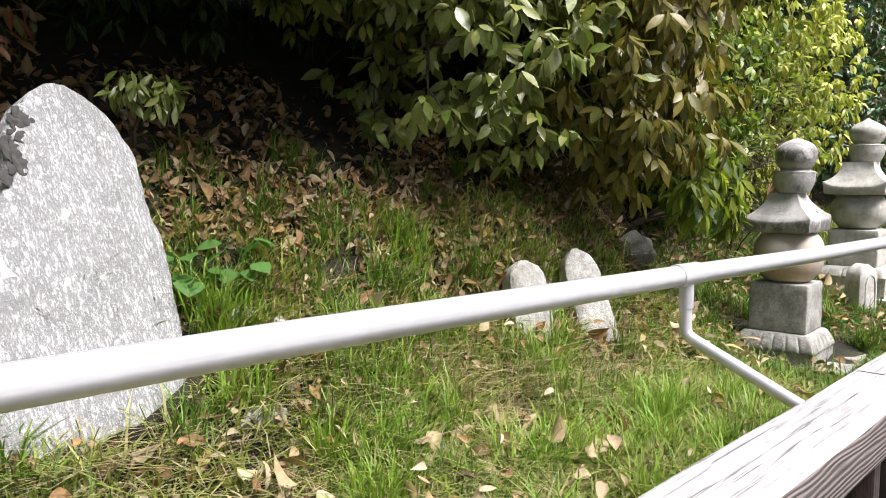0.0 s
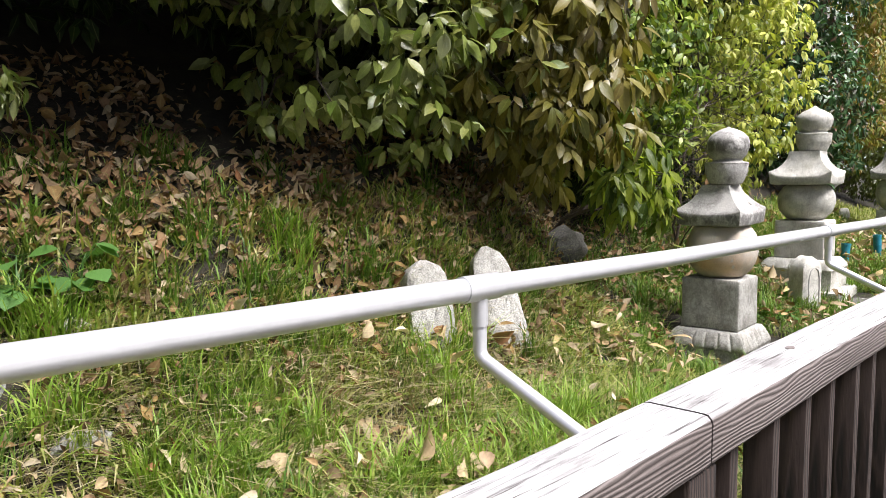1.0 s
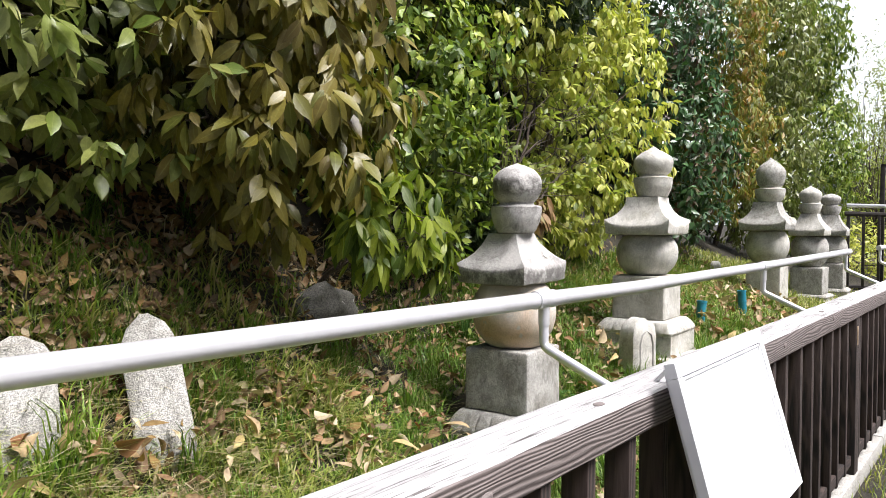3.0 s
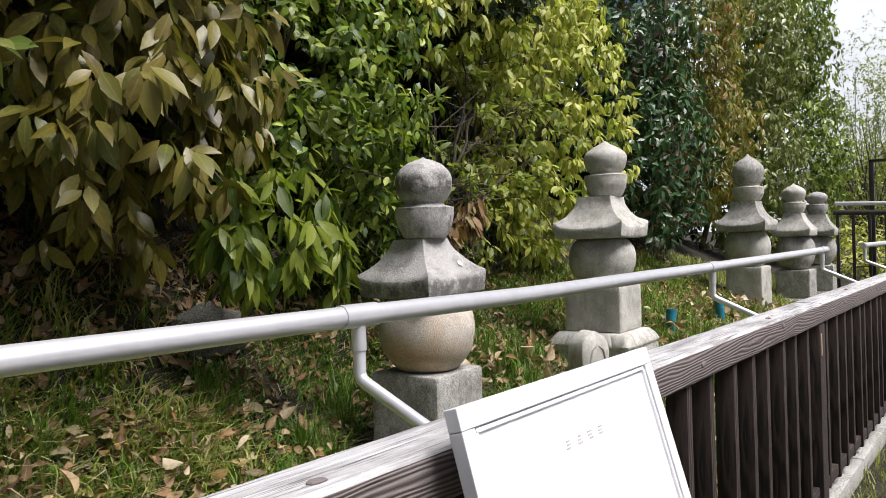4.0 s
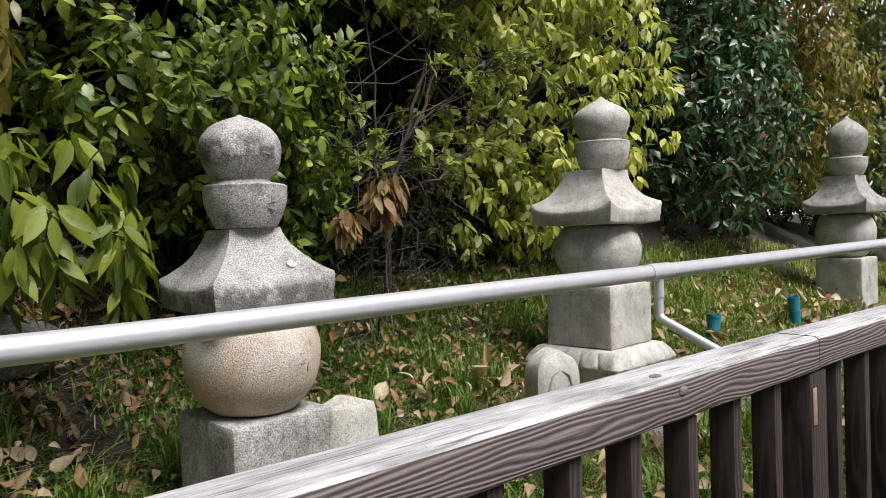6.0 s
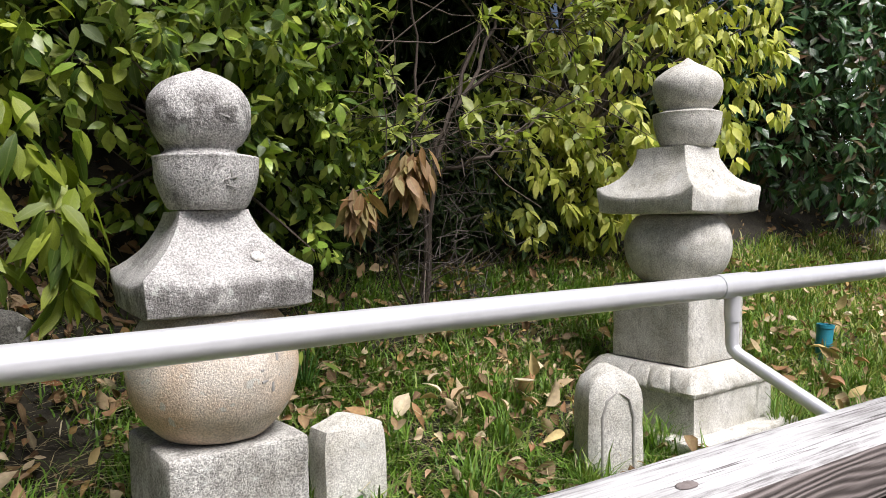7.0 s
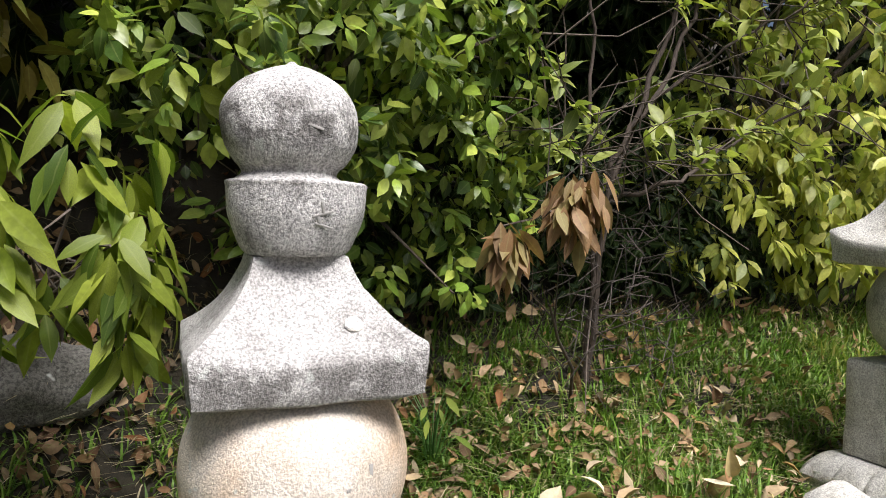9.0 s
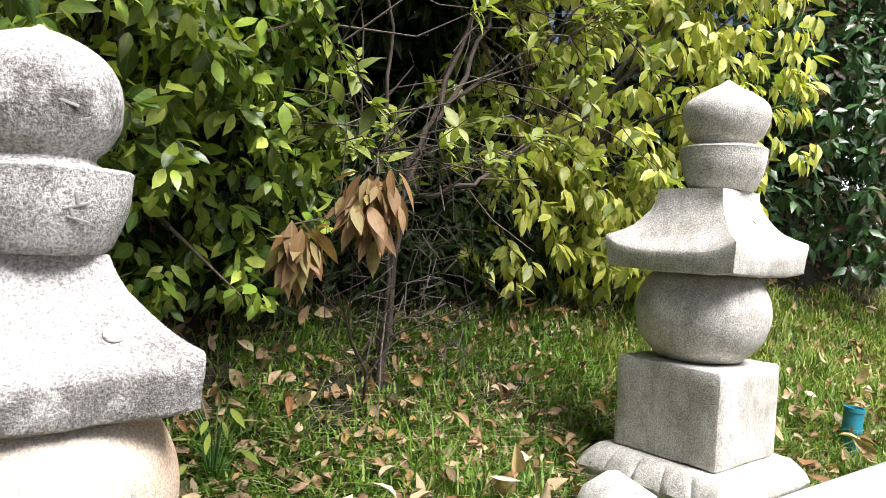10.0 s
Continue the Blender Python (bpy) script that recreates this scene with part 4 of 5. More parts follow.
shrub("shade_fill_shrub", (6.6, 3.6), [((6.55, 3.05, 1.6), (0.75, 0.28, 0.5)), ((7.15, 3.12, 1.32), (0.9, 0.24, 0.36)), ((5.6, 3.0, 1.35), (0.6, 0.24, 0.4))], 1100, 6, 0.08, 0.6, L_SHADE_DARK, "low leaf mass coloured near-black as shade behind the bare stems", HEDGE, singles=0, far=True, shell=0.3, trunk_r=0.015)
shrub("shade_fill_shrub", (12.8, 5.2), [((10.6, 4.2, 2.0), (1.7, 0.6, 1.3)), ((13.6, 4.4, 2.6), (2.4, 0.8, 2.3))], 3000, 6, 0.14, 0.5, L_SHADE_DARK, "near-black leaf mass added to close gaps behind the far shrubs", HEDGE, singles=0, far=True, shell=0.3)
shrub("broadleaf_shrub", (0.6, 4.0), [((0.9, 3.15, 2.62), (1.0, 0.75, 0.36)), ((-0.6, 3.2, 2.5), (0.9, 0.7, 0.5))], 620, 7, 0.115, 0.7, L_SHADE_DARK, "dark green broad-leaved evergreen shrub over the bank", HEDGE, ratio=0.2, singles=200)
shrub("bronze_shrub", (0.3, 3.3), [((0.62, 2.92, 2.02), (0.24, 0.2, 0.22))], 20, 6, 0.09, 1.0, L_RED, "shrub with bronze young leaves beside the slab", HEDGE, singles=80, limbs=8, trunk_r=0.012)
shrub("low_shrub", (1.1, 2.95), [((1.13, 2.78, 1.80), (0.17, 0.12, 0.09))], 24, 7, 0.07, 1.3, L_OLIVE, "low yellow-green sprig growing behind the slab", HEDGE, singles=90, limbs=6, trunk_r=0.008, ratio=0.2)
shrub("olive_shrub", (2.9, 3.5), [((2.95, 2.78, 2.35), (1.0, 0.98, 0.86)), ((2.5, 3.0, 2.9), (1.3, 1.1, 0.7))], 1500, 7, 0.115, 0.7, L_OLIVE, "dense olive-green evergreen shrub overhanging the bank", HEDGE, ratio=0.225, fold=0.18, singles=290, limbs=40, gaps=0.6, shell=0.35, tuft=0.04, loose=0.25)
shrub("golden_shrub", (4.0, 3.2), [((3.82, 2.36, 2.13), (0.70, 0.78, 0.80)), ((4.0, 2.6, 2.75), (0.7, 0.9, 0.7))], 900, 7, 0.135, 1.3, L_GOLD, "golden-olive drooping evergreen shrub overhanging the bank", HEDGE, ratio=0.2, fold=0.18, singles=290, limbs=30, gaps=0.6, shell=0.35, tuft=0.05, loose=0.25)
shrub("bright_shrub", (4.45, 2.75), [((4.42, 2.06, 1.46), (0.34, 0.26, 0.34)), ((4.24, 2.15, 1.42), (0.17, 0.25, 0.2)), ((4.66, 2.0, 1.36), (0.12, 0.12, 0.22))], 72, 6, 0.138, 1.35, L_BRIGHT, "drooping bright green young leaves beside the tower", HEDGE, ratio=0.17, bend=0.32, fold=0.2, singles=295, limbs=22, trunk_r=0.014, shell=0.4, tuft=0.03, loose=0.18)
shrub("green_shrub", (5.2, 3.3), [((5.1, 2.78, 2.3), (0.80, 0.85, 0.95)), ((5.55, 2.85, 1.85), (0.55, 0.6, 0.72))], 2300, 6, 0.076, 0.5, L_MID, "mid-green leafy evergreen shrub behind the tower", HEDGE, ratio=0.25, fold=0.15, singles=290, limbs=34, gaps=0.92, shell=0.35, tuft=0.04, loose=0.22)
shrub("young_shoots", (5.3, 3.1), [((5.2, 2.35, 1.93), (0.34, 0.22, 0.16)), ((4.78, 2.4, 1.95), (0.2, 0.2, 0.2))], 30, 6, 0.10, 0.5, L_BRIGHT, "yellow-green young shoots on the shrub behind the tower", HEDGE, ratio=0.22, singles=160, limbs=12, trunk_r=0.01, tuft=0.03, loose=0.2)
shrub("dry_sprig", (6.15, 2.62), [((5.80, 2.05, 1.53), (0.10, 0.09, 0.12)), ((5.60, 2.03, 1.42), (0.09, 0.08, 0.07))], 24, 7, 0.105, 1.8, L_DRY, "cluster of dead brown hanging leaves on a twig", HEDGE, ratio=0.17, bend=0.1, singles=100, limbs=5, trunk_r=0.006, front=False, bark=M_TWIG, loose=0.25)


def bare_shrub():
    """A few leaning stems in a tangle of thin twigs, with young shoots at their tips."""
    x0, y0 = 6.23, 2.63
    g = float(height(x0, y0)[0])
    o = np.array([x0, y0, g])
    t = thing("sparse_shrub", tuple(o), "sparse shrub with leaning bare stems and lime young shoots", "shrub", HEDGE)
    stems = [([(6.22, 2.62, g - 0.1), (6.27, 2.6, 1.62), (6.48, 2.6, 2.01), (6.66, 2.6, 2.42), (6.8, 2.62, 2.9)], 0.0135),
             ([(6.25, 2.66, g - 0.1), (6.22, 2.62, 1.5), (6.17, 2.6, 1.74), (6.17, 2.6, 2.17), (6.1, 2.62, 2.8)], 0.011),
             ([(6.25, 2.6, 1.56), (6.42, 2.45, 1.64), (6.63, 2.45, 1.77), (7.1, 2.42, 2.0)], 0.010),
             ([(6.27, 2.6, 1.62), (6.50, 2.66, 2.12), (6.60, 2.66, 2.38), (6.66, 2.7, 2.8)], 0.012),
             ([(6.46, 2.6, 1.97), (6.75, 2.5, 2.2), (7.08, 2.4, 2.38)], 0.007),
             ([(6.2, 2.6, 1.66), (5.98, 2.45, 1.86), (5.84, 2.38, 2.08)], 0.006)]
    lines = []
    for pts, r in stems:
        c = np.array(spline(pts, 6))
        c[1:-1] += rng.normal(size=(len(c) - 2, 3)) * 0.008
        part("stem", tube([tuple(q - o) for q in c], list(np.linspace(r, r * 0.4, len(c))), 8), M_TWIG, t)
        lines.append(c)
    P, D = [], []
    for k in range(270):
        c = lines[rng.integers(len(lines))]
        s = c[rng.integers(2, len(c))] if k > 130 else np.array([6.25 + rng.normal() * 0.14, 2.5 + rng.normal() * 0.1, rng.uniform(1.0, 1.75)])
        d = unit(rng.normal(size=3) * np.array([1.0, 0.6, 0.7]) + np.array([0.25, -0.25, 0.15]) if k > 130 else rng.normal(size=3) * np.array([0.9, 0.7, 0.6]) - np.array([0, 0, 0.2]))
        n = rng.uniform(0.15, 0.55) if k > 130 else rng.uniform(0.08, 0.26)
        e = s + d * n
        m = s + d * n * 0.5 + rng.normal(size=3) * 0.035
        part("twig", tube([tuple(s - o), tuple(m - o), tuple(e - o)], [0.0036, 0.0026, 0.0014] if k > 130 else [0.0024, 0.002, 0.0012], 4), M_DEAD if k < 130 else M_BARK if k % 3 else M_TWIG, t)
        if k > 130 and e[2] > 1.45 and rng.random() < (0.7 if e[0] > 6.5 else 0.35):
            for q in (e, m + 0.3 * (e - m)) if rng.random() < 0.6 else (e,):
                P.append(q), D.append(unit(d + np.array([0, -0.3, 0.5])))
    P, D = np.array(P), np.array(D)
    k = 7
    pp, dd = np.repeat(P, k, 0), np.repeat(D, k, 0)
    ang = np.tile(np.arange(k) * 2.4, len(P)) + np.repeat(rng.random(len(P)) * 6.28, k)
    e1 = unit(np.cross(dd, np.array([0.3, 0.9, 0.1])))
    ring = e1 * np.cos(ang)[:, None] + np.cross(dd, e1) * np.sin(ang)[:, None]
    step = np.tile(np.linspace(0, 1, k), len(P))
    fr = leaf_frames(pp - o - dd * 0.05 * (1 - step)[:, None], 0.6 * dd + 0.8 * ring + rng.normal(size=pp.shape) * 0.2, unit(dd * 0.6 + np.array([0, -0.2, 0.9])), 0.085 * (0.6 + 0.6 * rng.random(len(pp))))
    tm = [leaf_template(0.23 * a, b, 0.25) for a, b in ((1, 0.25), (0.85, 0.4), (1.1, 0.1))]
    near = np.argsort(pp[:, 1])[:200]
    rest = np.setdiff1d(np.arange(len(pp)), near)
    tagged(part("crown", leaf_cloud("crown", tuple(a[rest] for a in fr), tm, L_LIME), None, t), kind="stuff")
    single = [ribs(quick_mesh("leaf", tc, tt, L_LIME), len(tc), 6) for tc, tt in tm]
    F, A, B, C, L = fr
    for q, i in enumerate(near):
        lf = part("leaf", single[q % 3], None, t)
        lf.matrix_local = Matrix([[A[i][a] * L[i], B[i][a] * L[i], C[i][a] * L[i], F[i][a]] for a in range(3)] + [[0, 0, 0, 1]])


bare_shrub()
shrub("lime_shrub", (8.2, 3.5), [((8.0, 3.05, 2.5), (1.05, 0.95, 1.25)), ((7.8, 3.2, 3.4), (1.3, 1.0, 0.9)), ((7.25, 3.0, 1.6), (0.5, 0.3, 0.5)), ((7.9, 2.95, 1.45), (0.5, 0.25, 0.4)), ((6.4, 2.8, 2.88), (1.0, 0.6, 0.3))], 2400, 7, 0.10, 1.2, L_YELLOW, "tall yellow-green drooping shrub", HEDGE, ratio=0.21, fold=0.18, singles=240, limbs=34, gaps=0.6, shell=0.4, tuft=0.04, loose=0.25)
shrub("blue_green_shrub", (10.4, 3.7), [((10.35, 3.1, 2.3), (1.15, 0.95, 1.2)), ((10.4, 3.3, 3.7), (1.1, 1.0, 1.4))], 2000, 7, 0.115, 0.6, L_BLUE, "tall glossy blue-green evergreen shrub", HEDGE, ratio=0.23, singles=0, limbs=26, far=True, gaps=0.4, shell=0.4)
shrub("orange_shrub", (12.5, 3.8), [((12.5, 3.2, 2.7), (0.85, 0.95, 1.2)), ((12.5, 3.3, 4.1), (0.8, 0.95, 1.2))], 1400, 7, 0.115, 1.3, L_ORANGE, "shrub with orange and yellow spring leaves", HEDGE, ratio=0.19, singles=0, limbs=22, far=True, gaps=0.3)
shrub("end_shrub", (14.8, 3.9), [((14.7, 3.25, 2.5), (1.3, 1.1, 1.5)), ((14.8, 3.3, 4.3), (1.4, 1.2, 1.5))], 2300, 7, 0.13, 1.2, L_OLIVE, "tall green-yellow tree near the end of the hedge", HEDGE, ratio=0.2, singles=0, limbs=30, far=True, gaps=0.3)
shrub("end_tree", (16.6, 4.2), [((17.6, 3.35, 2.9), (1.5, 1.4, 1.9)), ((17.2, 3.5, 5.0), (1.5, 1.4, 1.5))], 2600, 6, 0.14, 1.0, L_MID, "leafy green tree closing the end of the hedge", HEDGE, ratio=0.2, singles=0, limbs=34, far=True, trunk_r=0.08)


# ---- grass, litter and herbs ----
STANDING = ((5.0, 1.735, 0.37, 0.40), (7.03, 1.855, 0.36, 0.40), (2.76, 2.17, 0.13, 0.09), (3.22, 2.1, 0.13, 0.1), (0.66, 2.2, 0.42, 0.2), (6.385, 1.645, 0.11, 0.1), (5.468, 1.895, 0.12, 0.09), (10.6, 1.92, 0.25, 0.25), (5.0, 1.40, 0.28, 0.16), (5.32, 1.48, 0.18, 0.24), (7.05, 1.41, 0.4, 0.14))


def clear(x, y):
    """Away from the stones that stand on the bank."""
    free = np.ones(len(x), bool)
    for cx, cy, rx, ry in STANDING:
        free &= ((x - cx) / rx) ** 2 + ((y - cy) / ry) ** 2 > 1
    return free


def blades(name, n, area, lo, hi, width, mat, label, lean=0.6, keep=None, tufts=None):
    """Bent grass blades of five points each."""
    x = rng.uniform(area[0], area[1], n)
    y = rng.uniform(area[2], area[3], n)
    if tufts is not None:
        k = rng.integers(0, len(tufts), n)
        a, r = rng.random(n) * 6.28, np.sqrt(rng.random(n)) * tufts[k, 2]
        x, y = tufts[k, 0] + r * np.cos(a), tufts[k, 1] + r * np.sin(a)
    if keep is not None:
        w = keep(x, y)
        x, y = x[w], y[w]
    w = clear(x, y)
    x, y = x[w], y[w]
    n = len(x)
    z = height(x, y)
    L = lo + (hi - lo) * rng.random(n) ** 1.6
    a = rng.random(n) * 2 * np.pi
    d = np.stack([np.cos(a), np.sin(a)], 1)
    s = np.stack([-d[:, 1], d[:, 0], np.zeros(n)], 1)
    ln = lean * (0.3 + rng.random(n))
    base = np.stack([x, y, z - 0.004], 1)
    mid = base + np.stack([d[:, 0] * ln * 0.35 * L, d[:, 1] * ln * 0.35 * L, 0.62 * L / np.sqrt(1 + ln ** 2)], 1)
    tip = base + np.stack([d[:, 0] * ln * L, d[:, 1] * ln * L, (0.95 - 0.35 * np.minimum(1.5, ln)) * L], 1)
    w = (width * (0.6 + 0.7 * rng.random(n)))[:, None]
    co = np.stack([base - s * w, base + s * w, mid - s * w * 0.8, mid + s * w * 0.8, tip], 1).reshape(-1, 3)
    t = np.array([[0, 1, 3], [0, 3, 2], [2, 3, 4]])
    tris = (t[None] + (np.arange(n) * 5)[:, None, None]).reshape(-1, 3)
    ob = new(name, quick_mesh(name, co, tris, mat))
    return tagged(ob, label, "grass", kind="stuff")


def meadow(x, y):
    """Where grass grows: thin in the deep shade under the shrubs and on the steep bank."""
    shade = np.interp(x, [0, 2, 4.2, 5, 6, 8, 12], [2.9, 2.2, 2.25, 2.45, 2.65, 2.8, 2.6])
    p = np.clip(1.0 - (y - shade) / 0.5, 0.05, 1.0) * np.clip(0.7 + 0.5 * np.sin(5.7 * x + 2.9 * y) * np.sin(3.3 * x - 7.1 * y) + 0.35 * np.sin(13 * x - 4 * y) * np.sin(11 * y + 5 * x), 0.12, 1)
    return (rng.random(len(x)) < p)


clumps = np.stack([rng.uniform(-0.8, 4.2, 1500), rng.uniform(0.44, 2.7, 1500), rng.uniform(0.03, 0.12, 1500)], 1)
blades("grass", 60000, (0, 1, 0, 1), 0.08, 0.24, 0.0042, L_GRASS, "uneven tussocks of yellowish green grass", 1.3, meadow, clumps)
straw_clumps = np.stack([rng.uniform(-0.8, 3.4, 420), rng.uniform(0.44, 2.2, 420), rng.uniform(0.04, 0.13, 420)], 1)
blades("dry_grass", 26000, (0, 1, 0, 1), 0.06, 0.22, 0.0030, L_STRAW, "pale dead grass lying in tangled patches", 1.5, None, straw_clumps)
blades("grass", 36000, (-0.8, 3.9, 0.42, 3.0), 0.04, 0.14, 0.0042, L_GRASS, "short mixed green and straw-coloured grass on the bank", 1.5, meadow)
blades("grass", 125000, (2.6, 10.5, 0.42, 3.0), 0.04, 0.14, 0.0042, L_GRASS_DEEP, "short deep green grass round the towers", 1.2, meadow)
blades("grass", 45000, (7.4, 14.0, 0.42, 3.0), 0.06, 0.16, 0.004, L_GRASS, "grass round the further towers", 0.8, meadow)
tuft = np.stack([rng.uniform(0.0, 9, 260), rng.uniform(0.5, 2.4, 260), rng.uniform(0.03, 0.11, 260)], 1)
bank_tufts = np.stack([rng.uniform(0.6, 3.8, 95), rng.uniform(2.0, 2.9, 95), rng.uniform(0.03, 0.10, 95)], 1)
blades("tall_grass", 6200, (0, 1, 0, 1), 0.08, 0.22, 0.0036, L_GRASS_DEEP, "green tufts growing through the fallen leaves", 0.9, None, bank_tufts)
blades("tall_grass", 22000, (0, 1, 0, 1), 0.10, 0.26, 0.0034, L_GRASS_DEEP, "taller tufts of fresh green grass", 0.8, None, tuft)
blades("dry_grass", 12000, (-0.8, 3.8, 0.42, 2.7), 0.05, 0.24, 0.0030, L_STRAW, "dry straw lying among the grass", 2.2)
blades("grass", 26000, (4.9, 8.4, 1.9, 3.1), 0.04, 0.13, 0.0038, L_GRASS_DEEP, "deep green grass running back under the shrubs", 1.2, meadow)
blades("dry_grass", 9000, (4.4, 8.0, 1.2, 3.1), 0.04, 0.16, 0.0024, L_STRAW, "thin dead stalks lying in the deep grass", 2.4)
L_FRESH = leafy("grass_blade_fresh", [(0.22, 0.36, 0.045), (0.30, 0.44, 0.07), (0.15, 0.27, 0.03), (0.40, 0.46, 0.12)], 0.45, 0.3, 0.3)
fresh = np.stack([rng.uniform(0.9, 3.4, 46), rng.uniform(1.0, 2.45, 46), rng.uniform(0.04, 0.12, 46)], 1)
blades("tall_grass", 5200, (0, 1, 0, 1), 0.14, 0.34, 0.0034, L_FRESH, "tall fresh green grass tufts near the handrail", 0.75, None, fresh)
blades("path_grass", 9000, (4.0, 14.0, -0.6, 0.24), 0.03, 0.12, 0.003, L_GRASS, "green grass along the path under the fence", 0.7)


def litter(name, n, density, size, mat, label, lift=0.11):
    x = rng.uniform(-0.8, 10.5, n * 6)
    y = rng.uniform(0.45, 3.5, n * 6)
    w = (rng.random(n * 6) < density(x, y)) & clear(x, y)
    x, y = x[w][:n], y[w][:n]
    n = len(x)
    z = height(x, y)
    e = 0.02
    gx, gy = (height(x + e, y) - z) / e, (height(x, y + e) - z) / e
    nor = unit(np.stack([-gx, -gy, np.ones(n)], 1) + rng.normal(size=(n, 3)) * 0.6)
    D = unit(np.cross(nor, unit(rng.normal(size=(n, 3)))))
    P = np.stack([x, y, z + 0.015 + np.where(y < 2.2, lift, 0.06) * rng.random(n)], 1)
    fr = leaf_frames(P, D, nor, size * (0.35 + 0.95 * rng.random(n) ** 1.5))
    tm = [leaf_template(r, b, f) for r, b, f in ((0.18, 0.5, 0.7), (0.26, -0.45, 0.4), (0.22, 0.2, 1.1), (0.3, -0.6, -0.7), (0.15, 0.8, 0.2), (0.34, 0.25, 0.9))]
    return tagged(new(name, leaf_cloud(name, fr, tm, mat)), label, "fallen leaves", kind="stuff")


def litter_density(x, y):
    bank = np.exp(-((x - 2.9) / 1.7) ** 2 - ((y - 2.6) / 0.55) ** 2)
    glade = np.exp(-((x - 6.1) / 0.8) ** 2 - ((y - 2.2) / 0.5) ** 2) * 0.14
    clump = 0.55 + 0.45 * np.sin(4.1 * x + 1.7 * y) * np.sin(5.3 * y - 2.2 * x) + 0.3 * np.sin(13 * x + 3 * y) * np.sin(11 * y)
    return np.clip((0.10 + bank + glade) * np.clip(clump, 0.15, 1) * np.clip((3.5 - y) / 0.6, 0.2, 1) + 0.04 * (y > 2.3) * (x > 3.9) * (x < 7.6) + 0.2 * (y > 2.5) * (x < 2), 0, 1)


litter("fallen_leaves", 21000, litter_density, 0.062, L_LITTER, "brown and tan fallen leaves scattered on the bank")
L_TAN = leafy("leaf_pale_tan", [(0.5, 0.4, 0.25), (0.38, 0.27, 0.15), (0.58, 0.5, 0.36), (0.3, 0.15, 0.07), (0.46, 0.36, 0.16)], 0.7, 0.1)
litter("fallen_leaves", 1700, lambda x, y: np.clip((2.45 - y) * 2, 0, 1) * np.clip(0.3 + np.sin(5 * x + 2 * y) * np.sin(6 * y - 3 * x), 0.08, 1), 0.085, L_TAN, "pale tan curled leaves lying on the grass", 0.15)


def herb(x, y, n, spread, size, mat, label, ratio=0.42, up=0.1):
    g = float(height(x, y)[0])
    t = thing("herb", (x, y, g), label, "plant", "small plants on the bank")
    tc, tt = leaf_template(ratio, 0.15, 0.15)
    me = quick_mesh("leaf", tc, tt, mat)
    for k in range(n):
        a = k * 2.4 + rng.random()
        r = spread * (0.3 + 0.7 * rng.random())
        p = Vector((r * math.cos(a), r * math.sin(a), up * (0.5 + rng.random())))
        part("stem", tube([(0, 0, -0.02), (p.x * 0.4, p.y * 0.4, p.z * 0.7), tuple(p)], [0.003, 0.002, 0.0015], 5), L_HERB, t)
        part("leaf", me, None, t, m=Matrix.Translation(p) @ pose(0, 0, 0, rng.uniform(-25, 25), rng.uniform(-5, 30), math.degrees(a)) @ Matrix.Scale(size * rng.uniform(0.7, 1.2), 4))


herb(1.10, 2.40, 14, 0.09, 0.085, L_HERB, "broad-lobed green herb beside the slab", 0.55, 0.13)
herb(1.28, 2.40, 14, 0.11, 0.085, L_HERB, "broad-lobed green herb growing in leaf litter", 0.55, 0.13)
herb(5.46, 1.74, 34, 0.11, 0.035, L_HERB, "fine bright green weed at the tower foot", 0.3, 0.08)
herb(5.85, 1.60, 40, 0.16, 0.035, L_HERB, "fine bright green weed by the small stone", 0.3, 0.08)
herb(5.55, 2.45, 22, 0.16, 0.09, L_OLIVE, "olive fern fronds under the shrub", 0.12, 0.2)


# ---- far end and distance ----
def end_railing():
    t = thing("end_railing", (14.2, 1.6, 0.3), "dark metal railing closing the far end of the path", "railing")
    for z in (1.36, 0.25):
        part("rail", tube([(0, 0.15, z), (0.15, -1.6, z - 0.08 if z > 1 else z)], 0.035, 8), M_BLACK_METAL, t)
    for k in range(9):
        y = 0.1 - 0.2 * k
        part("bar", box(0.03, 0.04, 1.36, 0.003, at=(0.015 * k / 1.5, y, 0.66 - 0.005 * k)), M_BLACK_METAL, t)
    part("tall_post", box(0.06, 0.06, 2.2, 0.004, at=(0.3, -0.3, 1.0)), M_BLACK_METAL, t)
    part("lamp_arm", box(0.06, 0.3, 0.04, 0.004, at=(0.3, -0.42, 2.08)), M_BLACK_METAL, t)
    part("pipe", tube([(-0.15, 0.1, 1.48), (0.0, -1.6, 1.4)], 0.03, 10), M_STEEL, t)


end_railing()


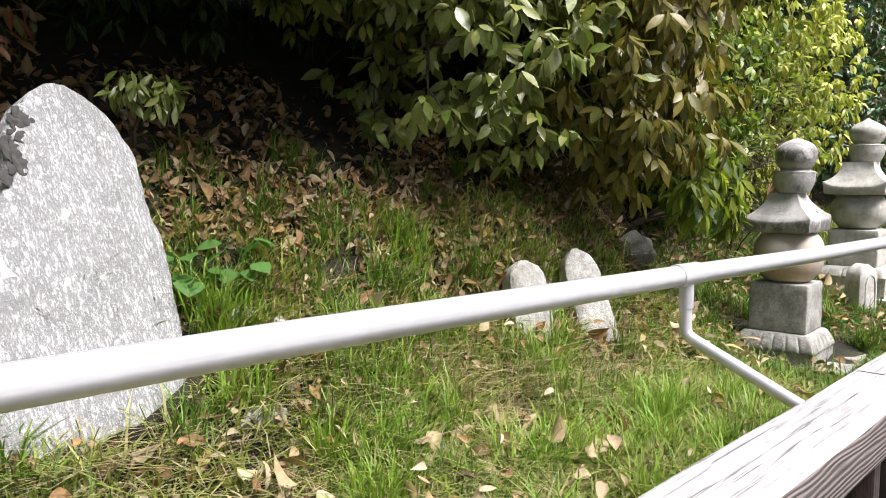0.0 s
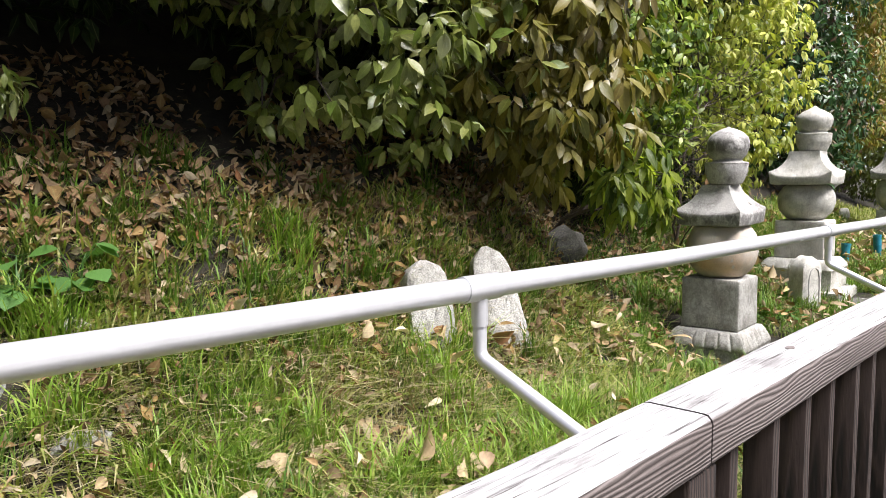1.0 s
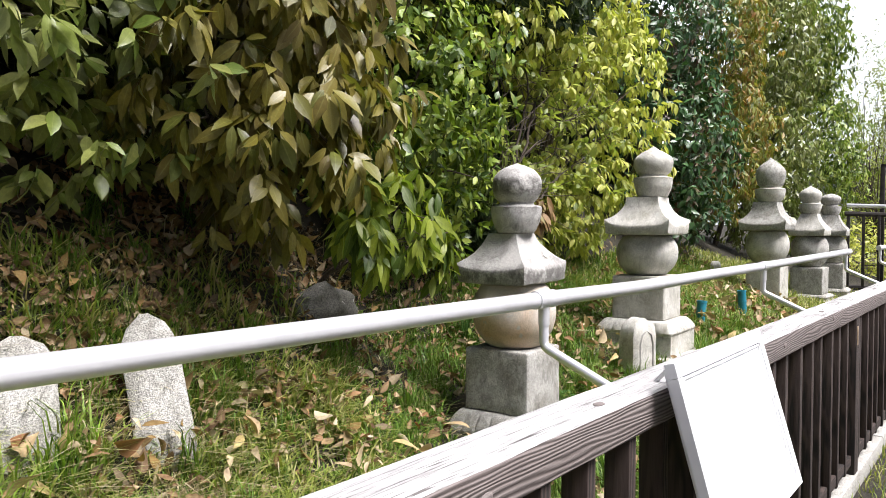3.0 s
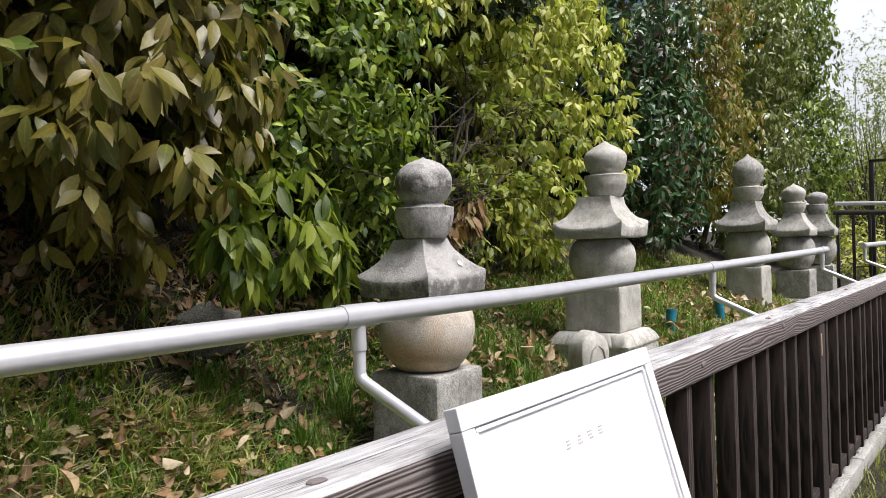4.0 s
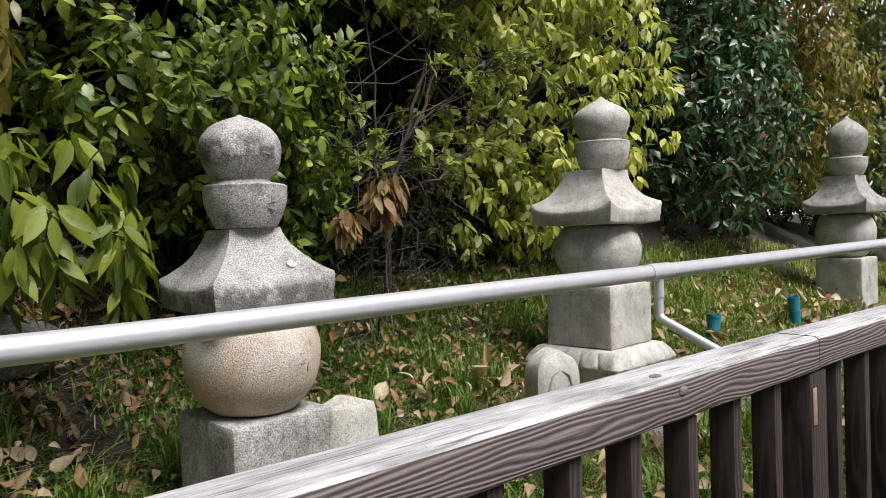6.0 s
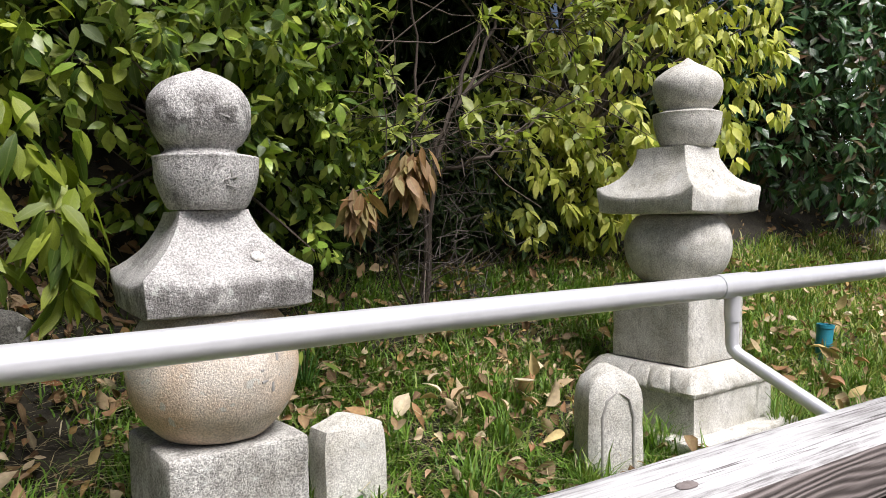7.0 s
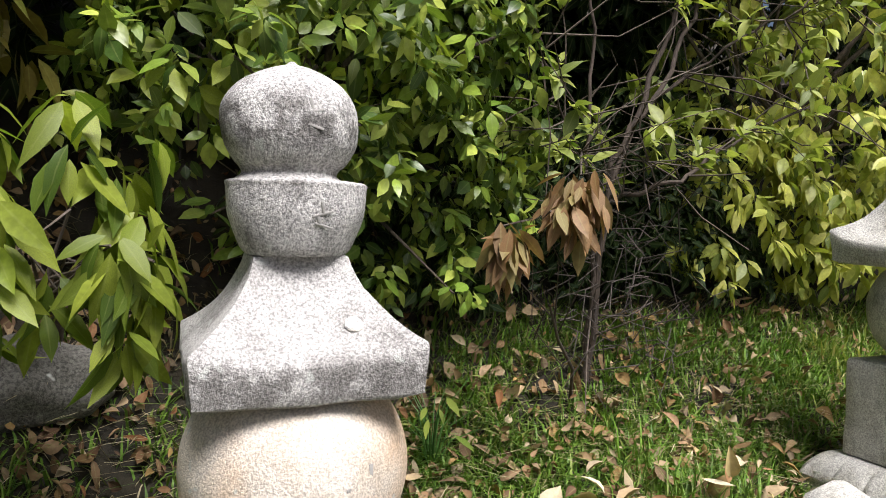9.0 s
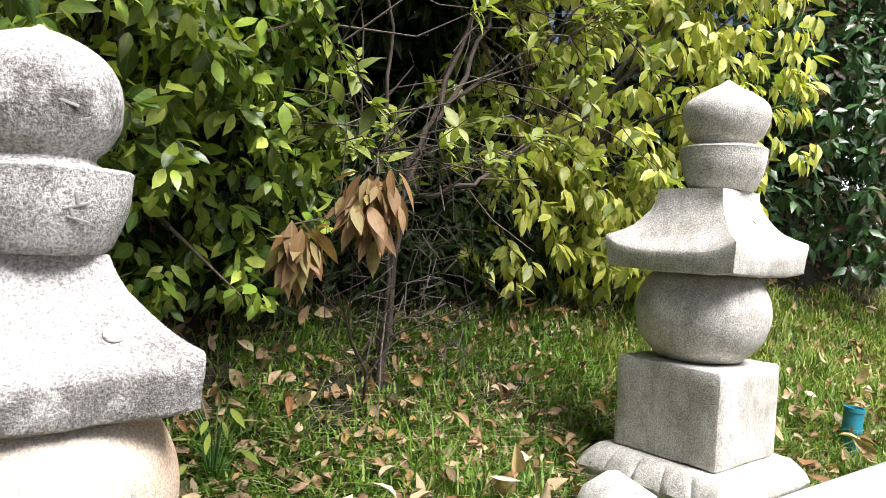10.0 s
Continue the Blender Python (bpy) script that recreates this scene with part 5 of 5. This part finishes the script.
def house(x, y, w, d, h, turn, label):
    t = thing("house", pose(x, y, float(height(x, y)[0]), 0, 0, turn), label, "house", "houses in the distance")
    part("wall", box(w, d, h, 0.02, at=(0, 0, h / 2)), M_WALL, t)
    e = 0.6
    bm = bmesh.new()
    pts = [(-w / 2 - e, -d / 2 - e, h), (w / 2 + e, -d / 2 - e, h), (w / 2 + e, d / 2 + e, h), (-w / 2 - e, d / 2 + e, h), (-w / 2 - e, 0, h + d * 0.28), (w / 2 + e, 0, h + d * 0.28)]
    v = [bm.verts.new(p) for p in pts]
    for f in ((0, 1, 5, 4), (2, 3, 4, 5), (0, 4, 3), (1, 2, 5), (0, 3, 2, 1)):
        bm.faces.new([v[i] for i in f])
    part("roof", bm, M_ROOF, t, smooth=False)
    for k in range(3):
        wd = part("window", box(1.4, 0.1, 1.1, 0.01, at=((k - 1) * w / 3, -d / 2, h * 0.62)), M_FRAME, t)
        part("pane", box(1.2, 0.04, 0.9, 0.005, at=((k - 1) * w / 3, -d / 2 - 0.05, h * 0.62)), M_GLASS, wd)


house(62, 8.6, 7, 6, 4.6, 100, "pale house with grey roof in the distance")
house(85, -9, 14, 9, 6, 80, "pale house with grey roof beyond bare trees")
for k, (x, y, h) in enumerate(((22, 2.3, 5.4), (25, 1.7, 5.2), (28, 3.4, 7.5), (31, 2.4, 7.5), (23, 0.5, 4.2), (36, 3.2, 8.5), (27, 2.4, 6.2))):
    g = float(height(x, y)[0])
    shrub("young_tree", (x, y), [((x, y, g + h * 0.6), (1.5, 1.5, h * 0.42)), ((x + 0.8, y + 0.5, g + h * 0.35), (1.6, 1.3, h * 0.33))], 760, 5, 0.11, 0.4, L_LIME, "young tree with thin spring leaves and bare branches", "trees in the distance", ratio=0.2, singles=0, limbs=50, trunk_r=0.045, front=False, category="tree", far=True, bark=M_TWIG)
shrub("scrub", (17.5, 3.0), [((18.5, 2.2, 0.7), (1.6, 1.2, 0.9)), ((20, 1.2, 0.5), (1.8, 1.2, 0.9)), ((23, 3.0, 0.8), (3, 2, 1.2))], 2200, 5, 0.12, 0.4, L_YELLOW, "yellowish scrub beyond the railing", "trees in the distance", singles=0, limbs=30, front=False, far=True)
back = tagged(part("backdrop", box(1, 260, 90, 0, 0, (260, 20, 40)), None, None), "pale bright haze of sky far behind everything", "sky", kind="structure")
mh, nh, lh, bh = material("haze", 1.0)
bh.inputs["Base Color"].default_value = (0.8, 0.82, 0.85, 1)
bh.inputs["Emission Color"].default_value, bh.inputs["Emission Strength"].default_value = (0.95, 0.98, 1.0, 1), 0.75
back.data.materials.clear()
back.data.materials.append(mh)
